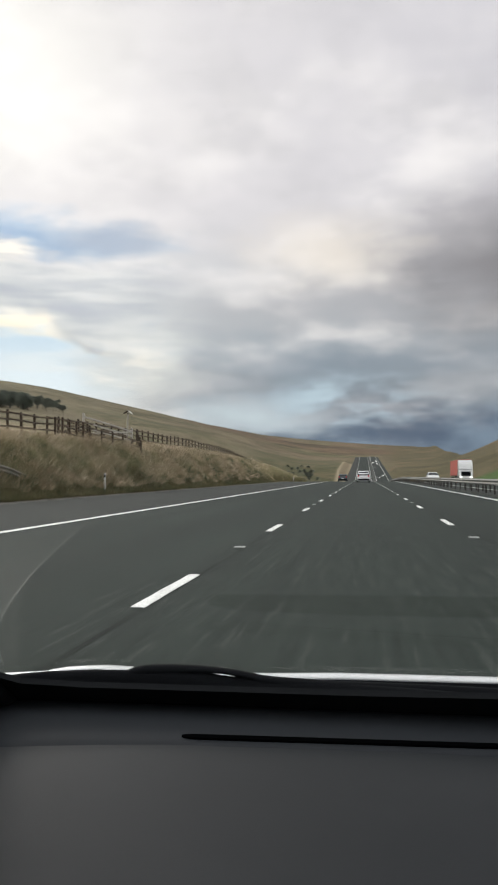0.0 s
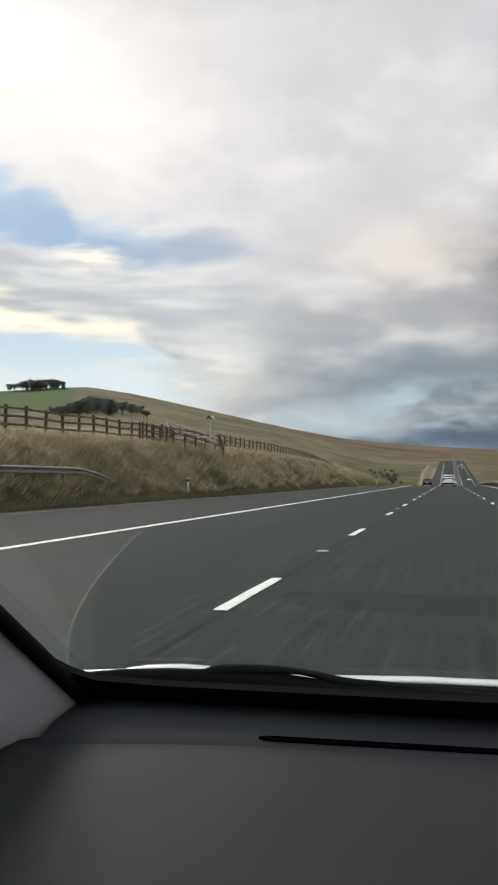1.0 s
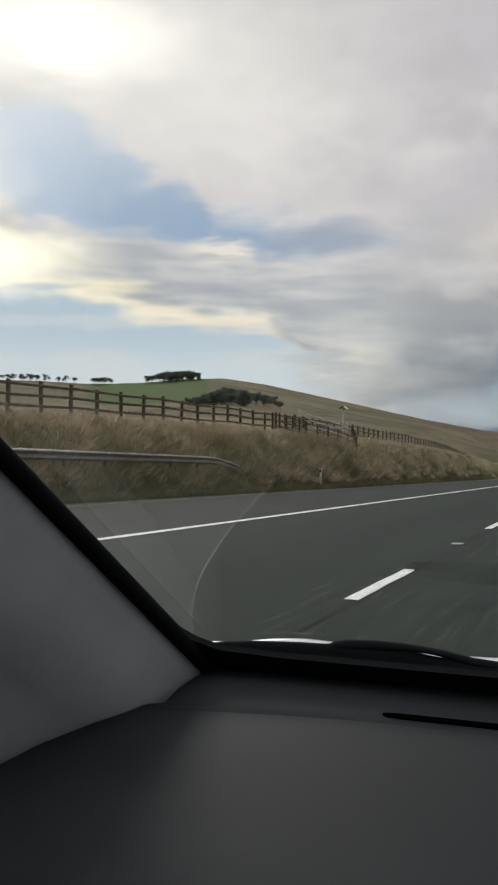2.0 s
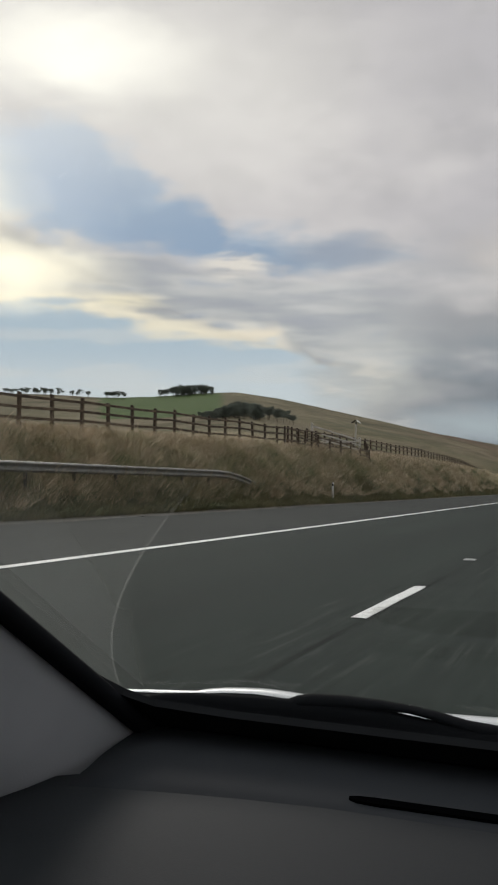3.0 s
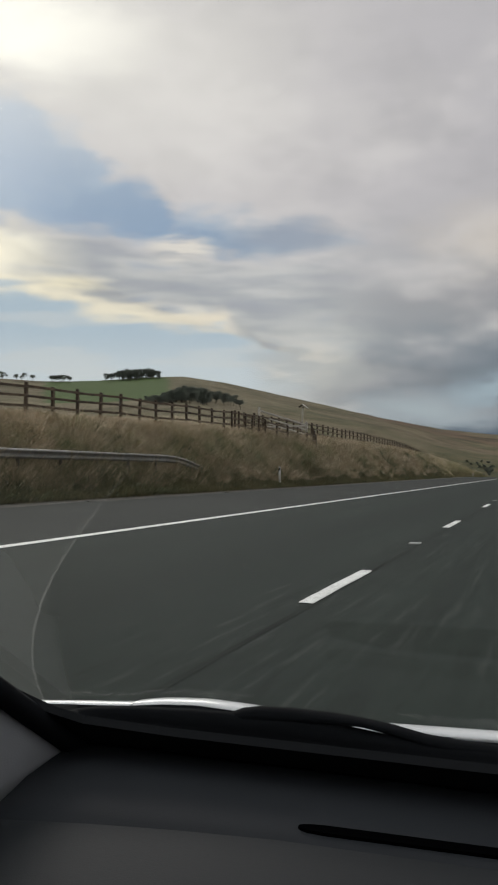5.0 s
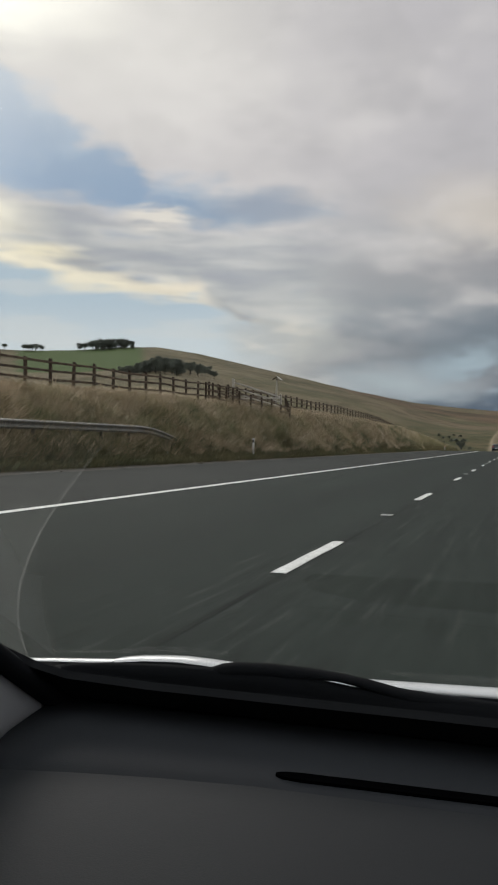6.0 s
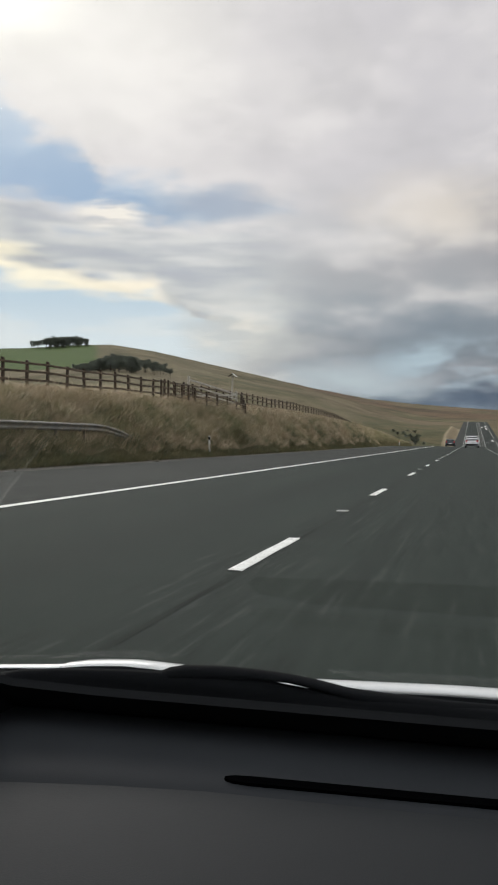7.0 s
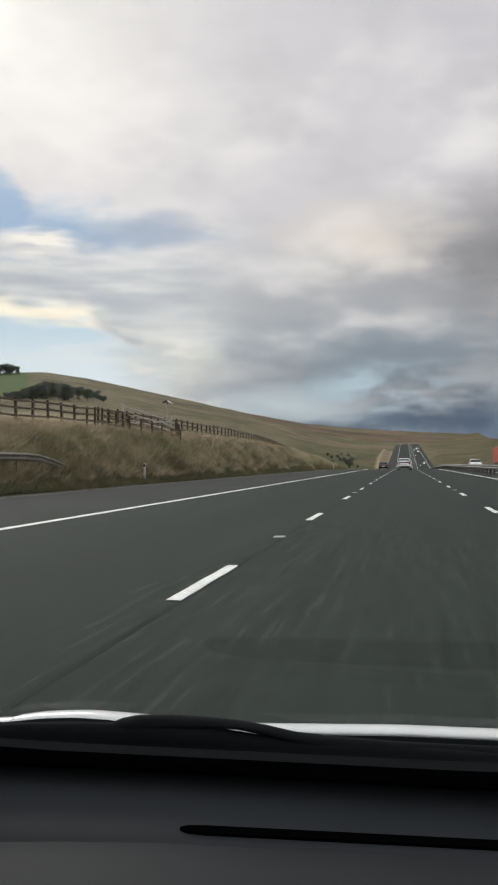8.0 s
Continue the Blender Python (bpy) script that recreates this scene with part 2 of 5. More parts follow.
def plain(name, colour, rough=0.5, metal=0.0, coat=0.0, spec=0.5):
    return material(name, [(0.0, tuple(c * 0.88 for c in colour)), (1.0, tuple(min(c * 1.1, 0.9) for c in colour))], 3.0, 4.0, rough,
                    metal=metal, coat=coat, spec=spec)


def make_asphalt():
    m = bpy.data.materials.new("asphalt")
    m.use_nodes = True
    k = Nodes(m.node_tree)
    p = m.node_tree.nodes["Principled BSDF"]
    c = k.n.new("ShaderNodeTexCoord").outputs["Object"]
    grit = k.noise(c, 90.0, 3.0, 0.7)
    streak = k.noise(c, 1.0, 5.0, 0.6, (3.0, 0.12, 1.0))
    drag = k.noise(c, 1.0, 7.0, 0.7, (13.0, 0.7, 1.0))
    patch = k.noise(c, 0.22, 5.0, 0.6, (1.0, 0.25, 1.0))
    col = k.ramp(streak, [(0.3, (0.0195, 0.0283, 0.0234)), (0.7, (0.0310, 0.0428, 0.0355))])
    col = k.mix(k.mul(k.step(patch, 0.42, 0.58), 0.75), col, (0.0187, 0.0260, 0.0220))
    tracks = k.noise(c, 1.0, 3.0, 0.5, (0.75, 0.004, 1.0))
    col = k.mix(k.mul(k.step(tracks, 0.45, 0.60), 0.65), col, (0.0159, 0.0214, 0.0182))
    lanes = k.n.new("ShaderNodeSeparateXYZ")
    k.l.new(c, lanes.inputs[0])
    inner = k.step(lanes.outputs[0], -2.25, -2.15)
    col = k.mix(k.mul(k.step(drag, 0.52, 0.68), k.add(0.22, k.mul(inner, 0.48))), col, (0.0636, 0.0749, 0.0665))
    col = k.mix(k.mul(k.step(drag, 0.48, 0.34), k.add(0.25, k.mul(inner, 0.4))), col, (0.0094, 0.0122, 0.0106))
    col = k.mix(k.mul(inner, 0.30), col, (0.0187, 0.0222, 0.0204))
    col = k.mix(k.mul(k.step(grit, 0.52, 0.75), 0.4), col, (0.0686, 0.0764, 0.0696))
    col = k.mix(k.mul(k.step(grit, 0.42, 0.25), 0.45), col, (0.0115, 0.0130, 0.0121))
    col = k.mix(k.mul(k.sub(1.0, inner), 0.30), col, (0.0165, 0.0215, 0.0195))
    k.put(p.inputs["Base Color"], col)
    p.inputs["Roughness"].default_value = 0.86
    p.inputs["Specular IOR Level"].default_value = 0.12
    b = k.n.new("ShaderNodeBump")
    b.inputs["Strength"].default_value, b.inputs["Distance"].default_value = 0.5, 0.008
    k.put(b.inputs["Height"], grit)
    k.put(p.inputs["Normal"], b.outputs[0])
    return m


def make_ground():
    """Moor, fields and verge: straw, green and heather by large noises, the mown green fields by place."""
    m = bpy.data.materials.new("moor_grass")
    m.use_nodes = True
    k = Nodes(m.node_tree)
    p = m.node_tree.nodes["Principled BSDF"]
    c = k.n.new("ShaderNodeTexCoord").outputs["Object"]
    s = k.n.new("ShaderNodeSeparateXYZ")
    k.l.new(c, s.inputs[0])
    gx, gy, gz = s.outputs
    wide = k.noise(c, 0.006, 6.0, 0.6)
    middle = k.noise(c, 0.05, 6.0, 0.65)
    small = k.noise(c, 1.2, 6.0, 0.7)
    col = k.ramp(wide, [(0.4, (0.1240, 0.1140, 0.0640)), (0.5, (0.1700, 0.1400, 0.0880)), (0.6, (0.1480, 0.1180, 0.0770))])
    col = k.mix(k.mul(k.step(middle, 0.45, 0.68), 0.6), col, (0.1120, 0.1090, 0.0500))
    rough_patch = k.noise(c, 0.018, 7.0, 0.7, (1.0, 0.45, 1.0))
    col = k.mix(k.mul(k.step(rough_patch, 0.50, 0.41), 0.75), col, (0.0720, 0.0647, 0.0320))
    col = k.mix(k.mul(k.step(rough_patch, 0.52, 0.61), 0.6), col, (0.2080, 0.1784, 0.1080))
    tracks = k.noise(c, 0.03, 6.0, 0.7, (0.5, 1.6, 3.0))
    col = k.mix(k.mul(k.step(k.math("ABSOLUTE", k.sub(tracks, 0.5)), 0.02, 0.0), 0.5), col, (0.0600, 0.0539, 0.0280))
    far = k.step(gy, 900.0, 1700.0)
    heather = k.mul(k.mul(far, k.step(k.noise(c, 0.004, 6.0, 0.6), 0.44, 0.54)), 0.8)
    col = k.mix(heather, col, (0.13, 0.08, 0.055))
    drifts = k.noise(c, 0.011, 5.0, 0.6, (1.0, 0.5, 1.0))
    outer = k.step(k.math("ABSOLUTE", gx), 60.0, 160.0)
    col = k.mix(k.mul(k.mul(k.step(drifts, 0.50, 0.40), outer), 0.55), col, (0.085, 0.078, 0.045))
    col = k.mix(k.mul(k.mul(k.step(drifts, 0.54, 0.64), far), 0.5), col, (0.19, 0.125, 0.085))
    turn = k.add(k.mul(k.math("ARCTAN2", gx, gy), 180 / math.pi), SWING)
    dist = k.math("SQRT", k.add(k.mul(gx, gx), k.mul(gy, gy)))
    edge = k.add(turn, k.mul(k.sub(middle, 0.5), 2.0))
    field = k.mul(k.band(edge, -31.6, -23.6, 0.35), k.band(k.add(dist, k.mul(k.sub(wide, 0.5), 120.0)), 545.0, 1060.0, 10.0))
    col = k.mix(k.mul(field, 0.92), col, (0.062, 0.105, 0.030))
    valley = k.mul(k.band(edge, -6.5, -0.4, 0.8), k.band(dist, 380.0, 900.0, 40.0))
    col = k.mix(k.mul(valley, 0.8), col, k.mix(k.step(middle, 0.44, 0.56), (0.055, 0.062, 0.026), (0.115, 0.095, 0.052)))
    hag = k.noise(c, 0.012, 7.0, 0.7, (0.35, 1.0, 1.0))
    col = k.mix(k.mul(k.mul(k.step(hag, 0.50, 0.60), k.step(turn, -14.0, -4.0)), k.mul(far, 0.85)), col, (0.050, 0.048, 0.026))
    olive = k.mul(k.step(turn, 1.6, 3.4), k.step(dist, 240.0, 420.0))
    col = k.mix(k.mul(olive, 0.92), col, k.ramp(k.noise(c, 0.016, 7.0, 0.7), [(0.36, (0.060, 0.054, 0.028)), (0.52, (0.105, 0.088, 0.048)), (0.64, (0.165, 0.125, 0.075))]))
    meadow = k.mul(k.band(edge, 4.2, 30.0, 0.4), k.band(dist, 230.0, 520.0, 20.0))
    col = k.mix(k.mul(meadow, 0.9), col, (0.06, 0.115, 0.03))
    pale = k.mul(k.band(gx, -21.0, -13.0, 1.5), k.band(gy, 600.0, 1000.0, 40.0))
    col = k.mix(k.mul(pale, 0.85), col, (0.34, 0.275, 0.185))
    near = k.step(dist, 300.0, 120.0)
    verge = k.ramp(k.noise(c, 0.35, 6.0, 0.7), [(0.3, (0.34, 0.27, 0.16)), (0.5, (0.45, 0.365, 0.235)), (0.68, (0.27, 0.255, 0.135))])
    col = k.mix(near, col, verge)
    soil = k.mul(k.step(gz, 0.30, 0.02), k.mul(near, k.band(gx, -15.0, -12.6, 0.4)))
    col = k.mix(k.mul(soil, 0.85), col, (0.060, 0.052, 0.032))
    grit = k.mul(near, k.band(k.add(gx, k.mul(k.sub(small, 0.5), 0.5)), -13.62, -12.9, 0.06))
    col = k.mix(k.mul(grit, 0.9), col, k.mix(k.step(k.noise(c, 30.0, 4.0, 0.7), 0.4, 0.62), (0.060, 0.057, 0.050), (0.13, 0.125, 0.11)))
    col = k.mix(k.mul(k.step(small, 0.55, 0.3), 0.45), col, (0.07, 0.055, 0.03))
    k.put(p.inputs["Base Color"], col)
    p.inputs["Roughness"].default_value = 0.95
    p.inputs["Specular IOR Level"].default_value = 0.1
    b = k.n.new("ShaderNodeBump")
    b.inputs["Strength"].default_value, b.inputs["Distance"].default_value = 0.7, 0.25
    k.put(b.inputs["Height"], small)
    k.put(p.inputs["Normal"], b.outputs[0])
    return m


def make_blades():
    """Dry and green grass blades, coloured blade by blade and in drifts."""
    m = bpy.data.materials.new("grass_blades")
    m.use_nodes = True
    k = Nodes(m.node_tree)
    p = m.node_tree.nodes["Principled BSDF"]
    c = k.n.new("ShaderNodeTexCoord").outputs["Object"]
    rnd = k.n.new("ShaderNodeNewGeometry").outputs["Random Per Island"]
    straw = k.ramp(rnd, [(0.0, (0.54, 0.445, 0.325)), (0.5, (0.74, 0.62, 0.47)), (1.0, (0.86, 0.76, 0.61))])
    green = k.ramp(rnd, [(0.0, (0.105, 0.125, 0.050)), (1.0, (0.27, 0.285, 0.14))])
    drift = k.step(k.add(k.noise(c, 0.36, 6.0, 0.7), k.mul(k.sub(rnd, 0.5), 0.20)), 0.450, 0.525)
    col = k.mix(k.mul(drift, 0.9), straw, green)
    # olive patches and dark gaps between tussocks, put into the colour by noise
    dark_gaps = k.step(k.noise(c, 0.85, 4.0, 0.55), 0.50, 0.42)
    col = k.mix(k.mul(dark_gaps, 0.68), col, k.ramp(rnd, [(0.0, (0.12, 0.115, 0.055)), (1.0, (0.26, 0.225, 0.13))]))
    ridge = k.step(k.noise(c, 0.6, 4.0, 0.55), 0.48, 0.58)
    col = k.mix(k.mul(ridge, 0.7), col, k.ramp(rnd, [(0.0, (0.58, 0.45, 0.32)), (1.0, (0.84, 0.71, 0.55))]))
    rust = k.step(k.noise(c, 0.16, 4.0, 0.6), 0.52, 0.66)
    col = k.mix(k.mul(rust, 0.45), col, (0.60, 0.43, 0.29))
    # tussock-sized shading put into the blade colour by noise, with natural tone variation
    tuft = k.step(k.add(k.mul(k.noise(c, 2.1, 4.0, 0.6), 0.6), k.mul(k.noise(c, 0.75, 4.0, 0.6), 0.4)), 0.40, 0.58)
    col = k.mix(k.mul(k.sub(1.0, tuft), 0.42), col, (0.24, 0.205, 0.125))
    at = k.n.new("ShaderNodeSeparateXYZ")
    k.l.new(c, at.inputs[0])
    low = k.step(k.add(at.outputs[0], k.mul(k.sub(k.noise(c, 0.5, 5.0, 0.65), 0.5), 5.0)), -17.0, -15.4)
    col = k.mix(k.mul(low, 0.50), col, green)
    foot = k.step(k.add(at.outputs[0], k.add(k.mul(k.sub(k.noise(c, 0.8, 4.0, 0.6), 0.5), 1.8), k.mul(k.sub(rnd, 0.5), 0.5))), -15.5, -14.4)
    col = k.mix(k.mul(foot, 0.85), col, k.ramp(rnd, [(0.0, (0.055, 0.062, 0.028)), (0.6, (0.13, 0.125, 0.06)), (1.0, (0.24, 0.19, 0.11))]))
    k.put(p.inputs["Base Color"], col)
    p.inputs["Roughness"].default_value = 0.8
    p.inputs["Specular IOR Level"].default_value = 0.2
    thin, both = k.n.new("ShaderNodeBsdfTranslucent"), k.n.new("ShaderNodeMixShader")
    k.put(thin.inputs[0], col)
    both.inputs[0].default_value = 0.5
    k.l.new(p.outputs[0], both.inputs[1])
    k.l.new(thin.outputs[0], both.inputs[2])
    k.l.new(both.outputs[0], m.node_tree.nodes["Material Output"].inputs[0])
    return m


def make_glass():
    m = bpy.data.materials.new("windscreen_glass")
    m.use_nodes = True
    k = Nodes(m.node_tree)
    k.n.clear()
    tr, gl, mx = k.n.new("ShaderNodeBsdfTransparent"), k.n.new("ShaderNodeBsdfGlossy"), k.n.new("ShaderNodeMixShader")
    tr.inputs[0].default_value = (0.934, 0.948, 0.940, 1)
    gl.inputs["Roughness"].default_value = 0.02
    fr = k.n.new("ShaderNodeFresnel")
    fr.inputs[0].default_value = 1.33
    k.put(mx.inputs[0], k.mul(fr.outputs[0], 0.2))
    k.l.new(tr.outputs[0], mx.inputs[1])
    k.l.new(gl.outputs[0], mx.inputs[2])
    k.l.new(mx.outputs[0], k.n.new("ShaderNodeOutputMaterial").inputs[0])
    return m


def make_dust(amount):
    m = bpy.data.materials.new("road_film")
    m.use_nodes = True
    k = Nodes(m.node_tree)
    k.n.clear()
    tr, df, mx = k.n.new("ShaderNodeBsdfTransparent"), k.n.new("ShaderNodeBsdfTranslucent"), k.n.new("ShaderNodeMixShader")
    df.inputs[0].default_value = (0.62, 0.62, 0.58, 1)
    c = k.n.new("ShaderNodeTexCoord").outputs["Object"]
    s = k.n.new("ShaderNodeSeparateXYZ")
    k.l.new(c, s.inputs[0])
    fade = k.step(s.outputs[1], 0.37, 0.50)
    k.put(mx.inputs[0], k.mul(k.mul(k.add(0.45, k.mul(k.noise(c, 14.0, 6.0, 0.7), 1.1)), amount), fade))
    k.l.new(tr.outputs[0], mx.inputs[1])
    k.l.new(df.outputs[0], mx.inputs[2])
    k.l.new(mx.outputs[0], k.n.new("ShaderNodeOutputMaterial").inputs[0])
    return m


M_ASPHALT, M_GROUND, M_BLADES, M_GLASS = make_asphalt(), make_ground(), make_blades(), make_glass()
M_DUST, M_DUST_THIN, M_DUST_LINE = make_dust(0.052), make_dust(0.018), make_dust(0.11)


# slightly darker, uneven tint for a band across the glass
def make_dark_band():
    m = bpy.data.materials.new("dark_glass_band")
    m.use_nodes = True
    k = Nodes(m.node_tree)
    k.n.clear()
    tr = k.n.new("ShaderNodeBsdfTransparent")
    c = k.n.new("ShaderNodeTexCoord").outputs["Object"]
    k.put(tr.inputs[0], k.mix(k.noise(c, 30.0, 5.0, 0.6), (0.80, 0.80, 0.79), (0.97, 0.97, 0.96)))
    k.l.new(tr.outputs[0], k.n.new("ShaderNodeOutputMaterial").inputs[0])
    return m


M_DARK_BAND = make_dark_band()
M_SHOULDER = material("shoulder_asphalt", [(0, (0.026, 0.029, 0.027)), (1, (0.044, 0.047, 0.044))], 2.0, 8.0, 0.9, 0.5, 90.0,
                      second=(0.3, (0.062, 0.066, 0.060), 0.35), spec=0.12)
M_PAINT = material("road_paint", [(0, (0.62, 0.62, 0.60)), (0.4, (0.80, 0.80, 0.78)), (1, (0.84, 0.84, 0.82))], 9.0, 6.0, 0.7, 0.3, 60.0,
                   second=(1.4, (0.55, 0.55, 0.53), 0.25))
M_TAR = material("joint_tar", [(0, (0.016, 0.018, 0.017)), (0.5, (0.022, 0.026, 0.023)), (1, (0.030, 0.035, 0.031))], 1.0, 6.0, 0.9, stretch=(6.0, 0.5, 1.0), spec=0.08)
M_WOOD = material("weathered_wood", [(0, (0.042, 0.030, 0.020)), (0.5, (0.090, 0.064, 0.042)), (1, (0.145, 0.108, 0.075))], 6.0, 6.0, 0.9, 0.4, 30.0,
                  vary=0.2, stretch=(1, 1, 0.2))
M_PALE_WOOD = material("pale_gate_timber", [(0, (0.30, 0.28, 0.25)), (1, (0.50, 0.47, 0.42))], 6.0, 5.0, 0.8, vary=0.1)
M_STEEL = material("galvanised_steel", [(0, (0.14, 0.14, 0.13)), (1, (0.27, 0.27, 0.255))], 5.0, 6.0, 0.55, metal=0.4,
                   second=(1.2, (0.16, 0.14, 0.11), 0.5))
M_OLD_STEEL = material("dull_old_steel", [(0, (0.045, 0.040, 0.034)), (1, (0.11, 0.10, 0.09))], 7.0, 5.0, 0.8, metal=0.2)
M_DASH = material("soft_dash_plastic", [(0, (0.0128, 0.0150, 0.0172)), (1, (0.0156, 0.0180, 0.0204))], 5.0, 4.0, 0.7, 0.08, 900.0,
                  second=(6.0, (0.0225, 0.0248, 0.0275), 0.3), spec=0.12)
M_PAD = material("dash_top_pad", [(0, (0.0172, 0.0194, 0.0224)), (1, (0.0204, 0.0228, 0.0262))], 6.0, 4.0, 0.75, 0.08, 900.0, spec=0.10)
M_BLACK = plain("black_plastic", (0.0055, 0.0062, 0.0072), 0.8, spec=0.02)
M_RUBBER = plain("black_rubber", (0.0065, 0.0072, 0.0084), 0.75, spec=0.03)
M_FRIT = plain("black_glass_edge", (0.016, 0.017, 0.0185), 0.9)
M_FRIT.node_tree.nodes["Principled BSDF"].inputs["Specular IOR Level"].default_value = 0.0
M_TRIM = material("grey_pillar_trim", [(0, (0.270, 0.281, 0.294)), (1, (0.320, 0.332, 0.346))], 5.0, 4.0, 0.75, 0.1, 700.0)
M_LINING = material("cabin_lining", [(0, (0.40, 0.40, 0.39)), (1, (0.46, 0.46, 0.45))], 8.0, 4.0, 0.9)
M_WHITE_CAR = material("white_car_paint", [(0, (0.74, 0.75, 0.76)), (1, (0.80, 0.81, 0.82))], 3.0, 3.0, 0.28, coat=0.6,
                       second=(9.0, (0.66, 0.66, 0.65), 0.3))
M_DARK_CAR = plain("dark_blue_car_paint", (0.020, 0.026, 0.04), 0.3, coat=0.6)
M_GREY_CAR = plain("grey_car_paint", (0.12, 0.125, 0.13), 0.3, 0.2, 0.5)
M_RED = plain("red_trailer_sheet", (0.50, 0.085, 0.06), 0.6)
M_CAR_GLASS = plain("dark_car_window", (0.015, 0.017, 0.02), 0.1)
M_TYRE = plain("tyre_rubber", (0.018, 0.018, 0.018), 0.85)
M_RIM = plain("alloy_rim", (0.45, 0.45, 0.46), 0.35, 0.8)
M_TAIL = plain("red_lamp_glass", (0.45, 0.02, 0.02), 0.25)
M_LAMP = bpy.data.materials.new("lit_headlamp")
M_LAMP.use_nodes = True
M_LAMP.node_tree.nodes["Principled BSDF"].inputs["Emission Color"].default_value = (1.0, 0.96, 0.88, 1)
M_LAMP.node_tree.nodes["Principled BSDF"].inputs["Emission Strength"].default_value = 6.0
M_BARK = plain("pine_bark", (0.05, 0.04, 0.03), 0.95)
M_LEAF = material("dark_needles", [(0, (0.110, 0.126, 0.104)), (1, (0.150, 0.166, 0.136))], 0.6, 5.0, 0.9, vary=0.25)
leaf_nodes = Nodes(M_LEAF.node_tree)
leaf_p = M_LEAF.node_tree.nodes["Principled BSDF"]
leaf_thin, leaf_both = leaf_nodes.n.new("ShaderNodeBsdfTranslucent"), leaf_nodes.n.new("ShaderNodeMixShader")
leaf_nodes.put(leaf_thin.inputs[0], leaf_p.inputs["Base Color"].links[0].from_socket)
leaf_both.inputs[0].default_value = 0.55
leaf_nodes.l.new(leaf_p.outputs[0], leaf_both.inputs[1])
leaf_nodes.l.new(leaf_thin.outputs[0], leaf_both.inputs[2])
leaf_nodes.l.new(leaf_both.outputs[0], M_LEAF.node_tree.nodes["Material Output"].inputs[0])
M_POST = plain("white_marker_plastic", (0.70, 0.70, 0.68), 0.5)
M_ORANGE = plain("red_reflector", (0.70, 0.10, 0.04), 0.4)

# ---- mesh helpers ----


def finish(ob, bm, mat, smooth=False):
    for fc in bm.faces:
        fc.smooth = smooth
    bm.to_mesh(ob.data)
    bm.free()
    ob.data.materials.append(mat)
    return ob


def part(name, bm, mat, parent=None, label="", smooth=False):
    ob = finish(new(name, bpy.data.meshes.new(name)), bm, mat, smooth)
    ob.parent = parent
    if label:
        ob["label"] = label
    return ob


def shared(name, mesh, parent, m):
    """A further part on a mesh that already exists."""
    ob = new(name, mesh)
    ob.parent = parent
    ob.matrix_basis = m
    return ob


def thing(name, label, category, group="", at=None):
    ob = new(name)
    ob.empty_display_size = 0.1
    if at is not None:
        ob.matrix_basis = at
    return tagged(ob, label, category, group)


def box(size, centre=(0, 0, 0), bevel=0.0, bm=None):
    bm = bm or bmesh.new()
    got = bmesh.ops.create_cube(bm, size=1.0, matrix=Matrix.Translation(centre) @ Matrix.Diagonal((*size, 1)))
    if bevel:
        edges = list({e for v in got["verts"] for e in v.link_edges})
        bmesh.ops.bevel(bm, geom=edges, offset=bevel, segments=2, affect="EDGES", profile=0.6)
    return bm


def tube(radius, depth, centre=(0, 0, 0), axis="Z", segments=20, bm=None, top=None):
    bm = bm or bmesh.new()
    turn = {"Z": Matrix(), "X": Matrix.Rotation(radians(90), 4, "Y"), "Y": Matrix.Rotation(radians(90), 4, "X")}[axis]
    bmesh.ops.create_cone(bm, cap_ends=True, segments=segments, radius1=radius, radius2=radius if top is None else top, depth=depth,
                          matrix=Matrix.Translation(centre) @ turn)
    return bm


def loft(rows, close=False, caps=False, bm=None):
    """A skin over rows of points, all rows alike in number."""
    bm = bm or bmesh.new()
    vs = [[bm.verts.new(p) for p in r] for r in rows]
    n = len(rows[0])
    for a_row, b_row in zip(vs, vs[1:]):
        for i in range(n if close else n - 1):
            j = (i + 1) % n
            bm.faces.new((a_row[i], a_row[j], b_row[j], b_row[i]))
    if caps and close:
        bm.faces.new(vs[0])
        bm.faces.new(vs[-1][::-1])
    bmesh.ops.recalc_face_normals(bm, faces=bm.faces)
    return bm


def sweep(points, size, bm=None, sides=8):
    """A rod with an oval section along points; size: (width, height) or one pair per point."""
    pts = [Vector(p) for p in points]
    rows = []
    for i, p in enumerate(pts):
        d = (pts[min(i + 1, len(pts) - 1)] - pts[max(i - 1, 0)]).normalized()
        side = d.cross(Vector((0, 0, 1))).normalized()
        up = side.cross(d)
        wd, ht = size[i] if isinstance(size, list) else size
        rows.append([p + side * math.cos(q) * wd / 2 + up * math.sin(q) * ht / 2 for q in [2 * math.pi * j / sides for j in range(sides)]])
    return loft(rows, True, True, bm)


def sheet(xs, ys, height, name, mat):
    """A grid over xs and ys, its height from a function of arrays."""
    gx, gy = np.meshgrid(xs, ys)
    gz = height(gx, gy)
    verts = np.stack([gx, gy, gz], -1).reshape(-1, 3)
    nx, ny = len(xs), len(ys)
    i = np.arange((nx - 1) * (ny - 1))
    i = i + i // (nx - 1)
    faces = np.stack([i, i + 1, i + nx + 1, i + nx], -1)
    return raw_mesh(name, verts, faces, mat, True)


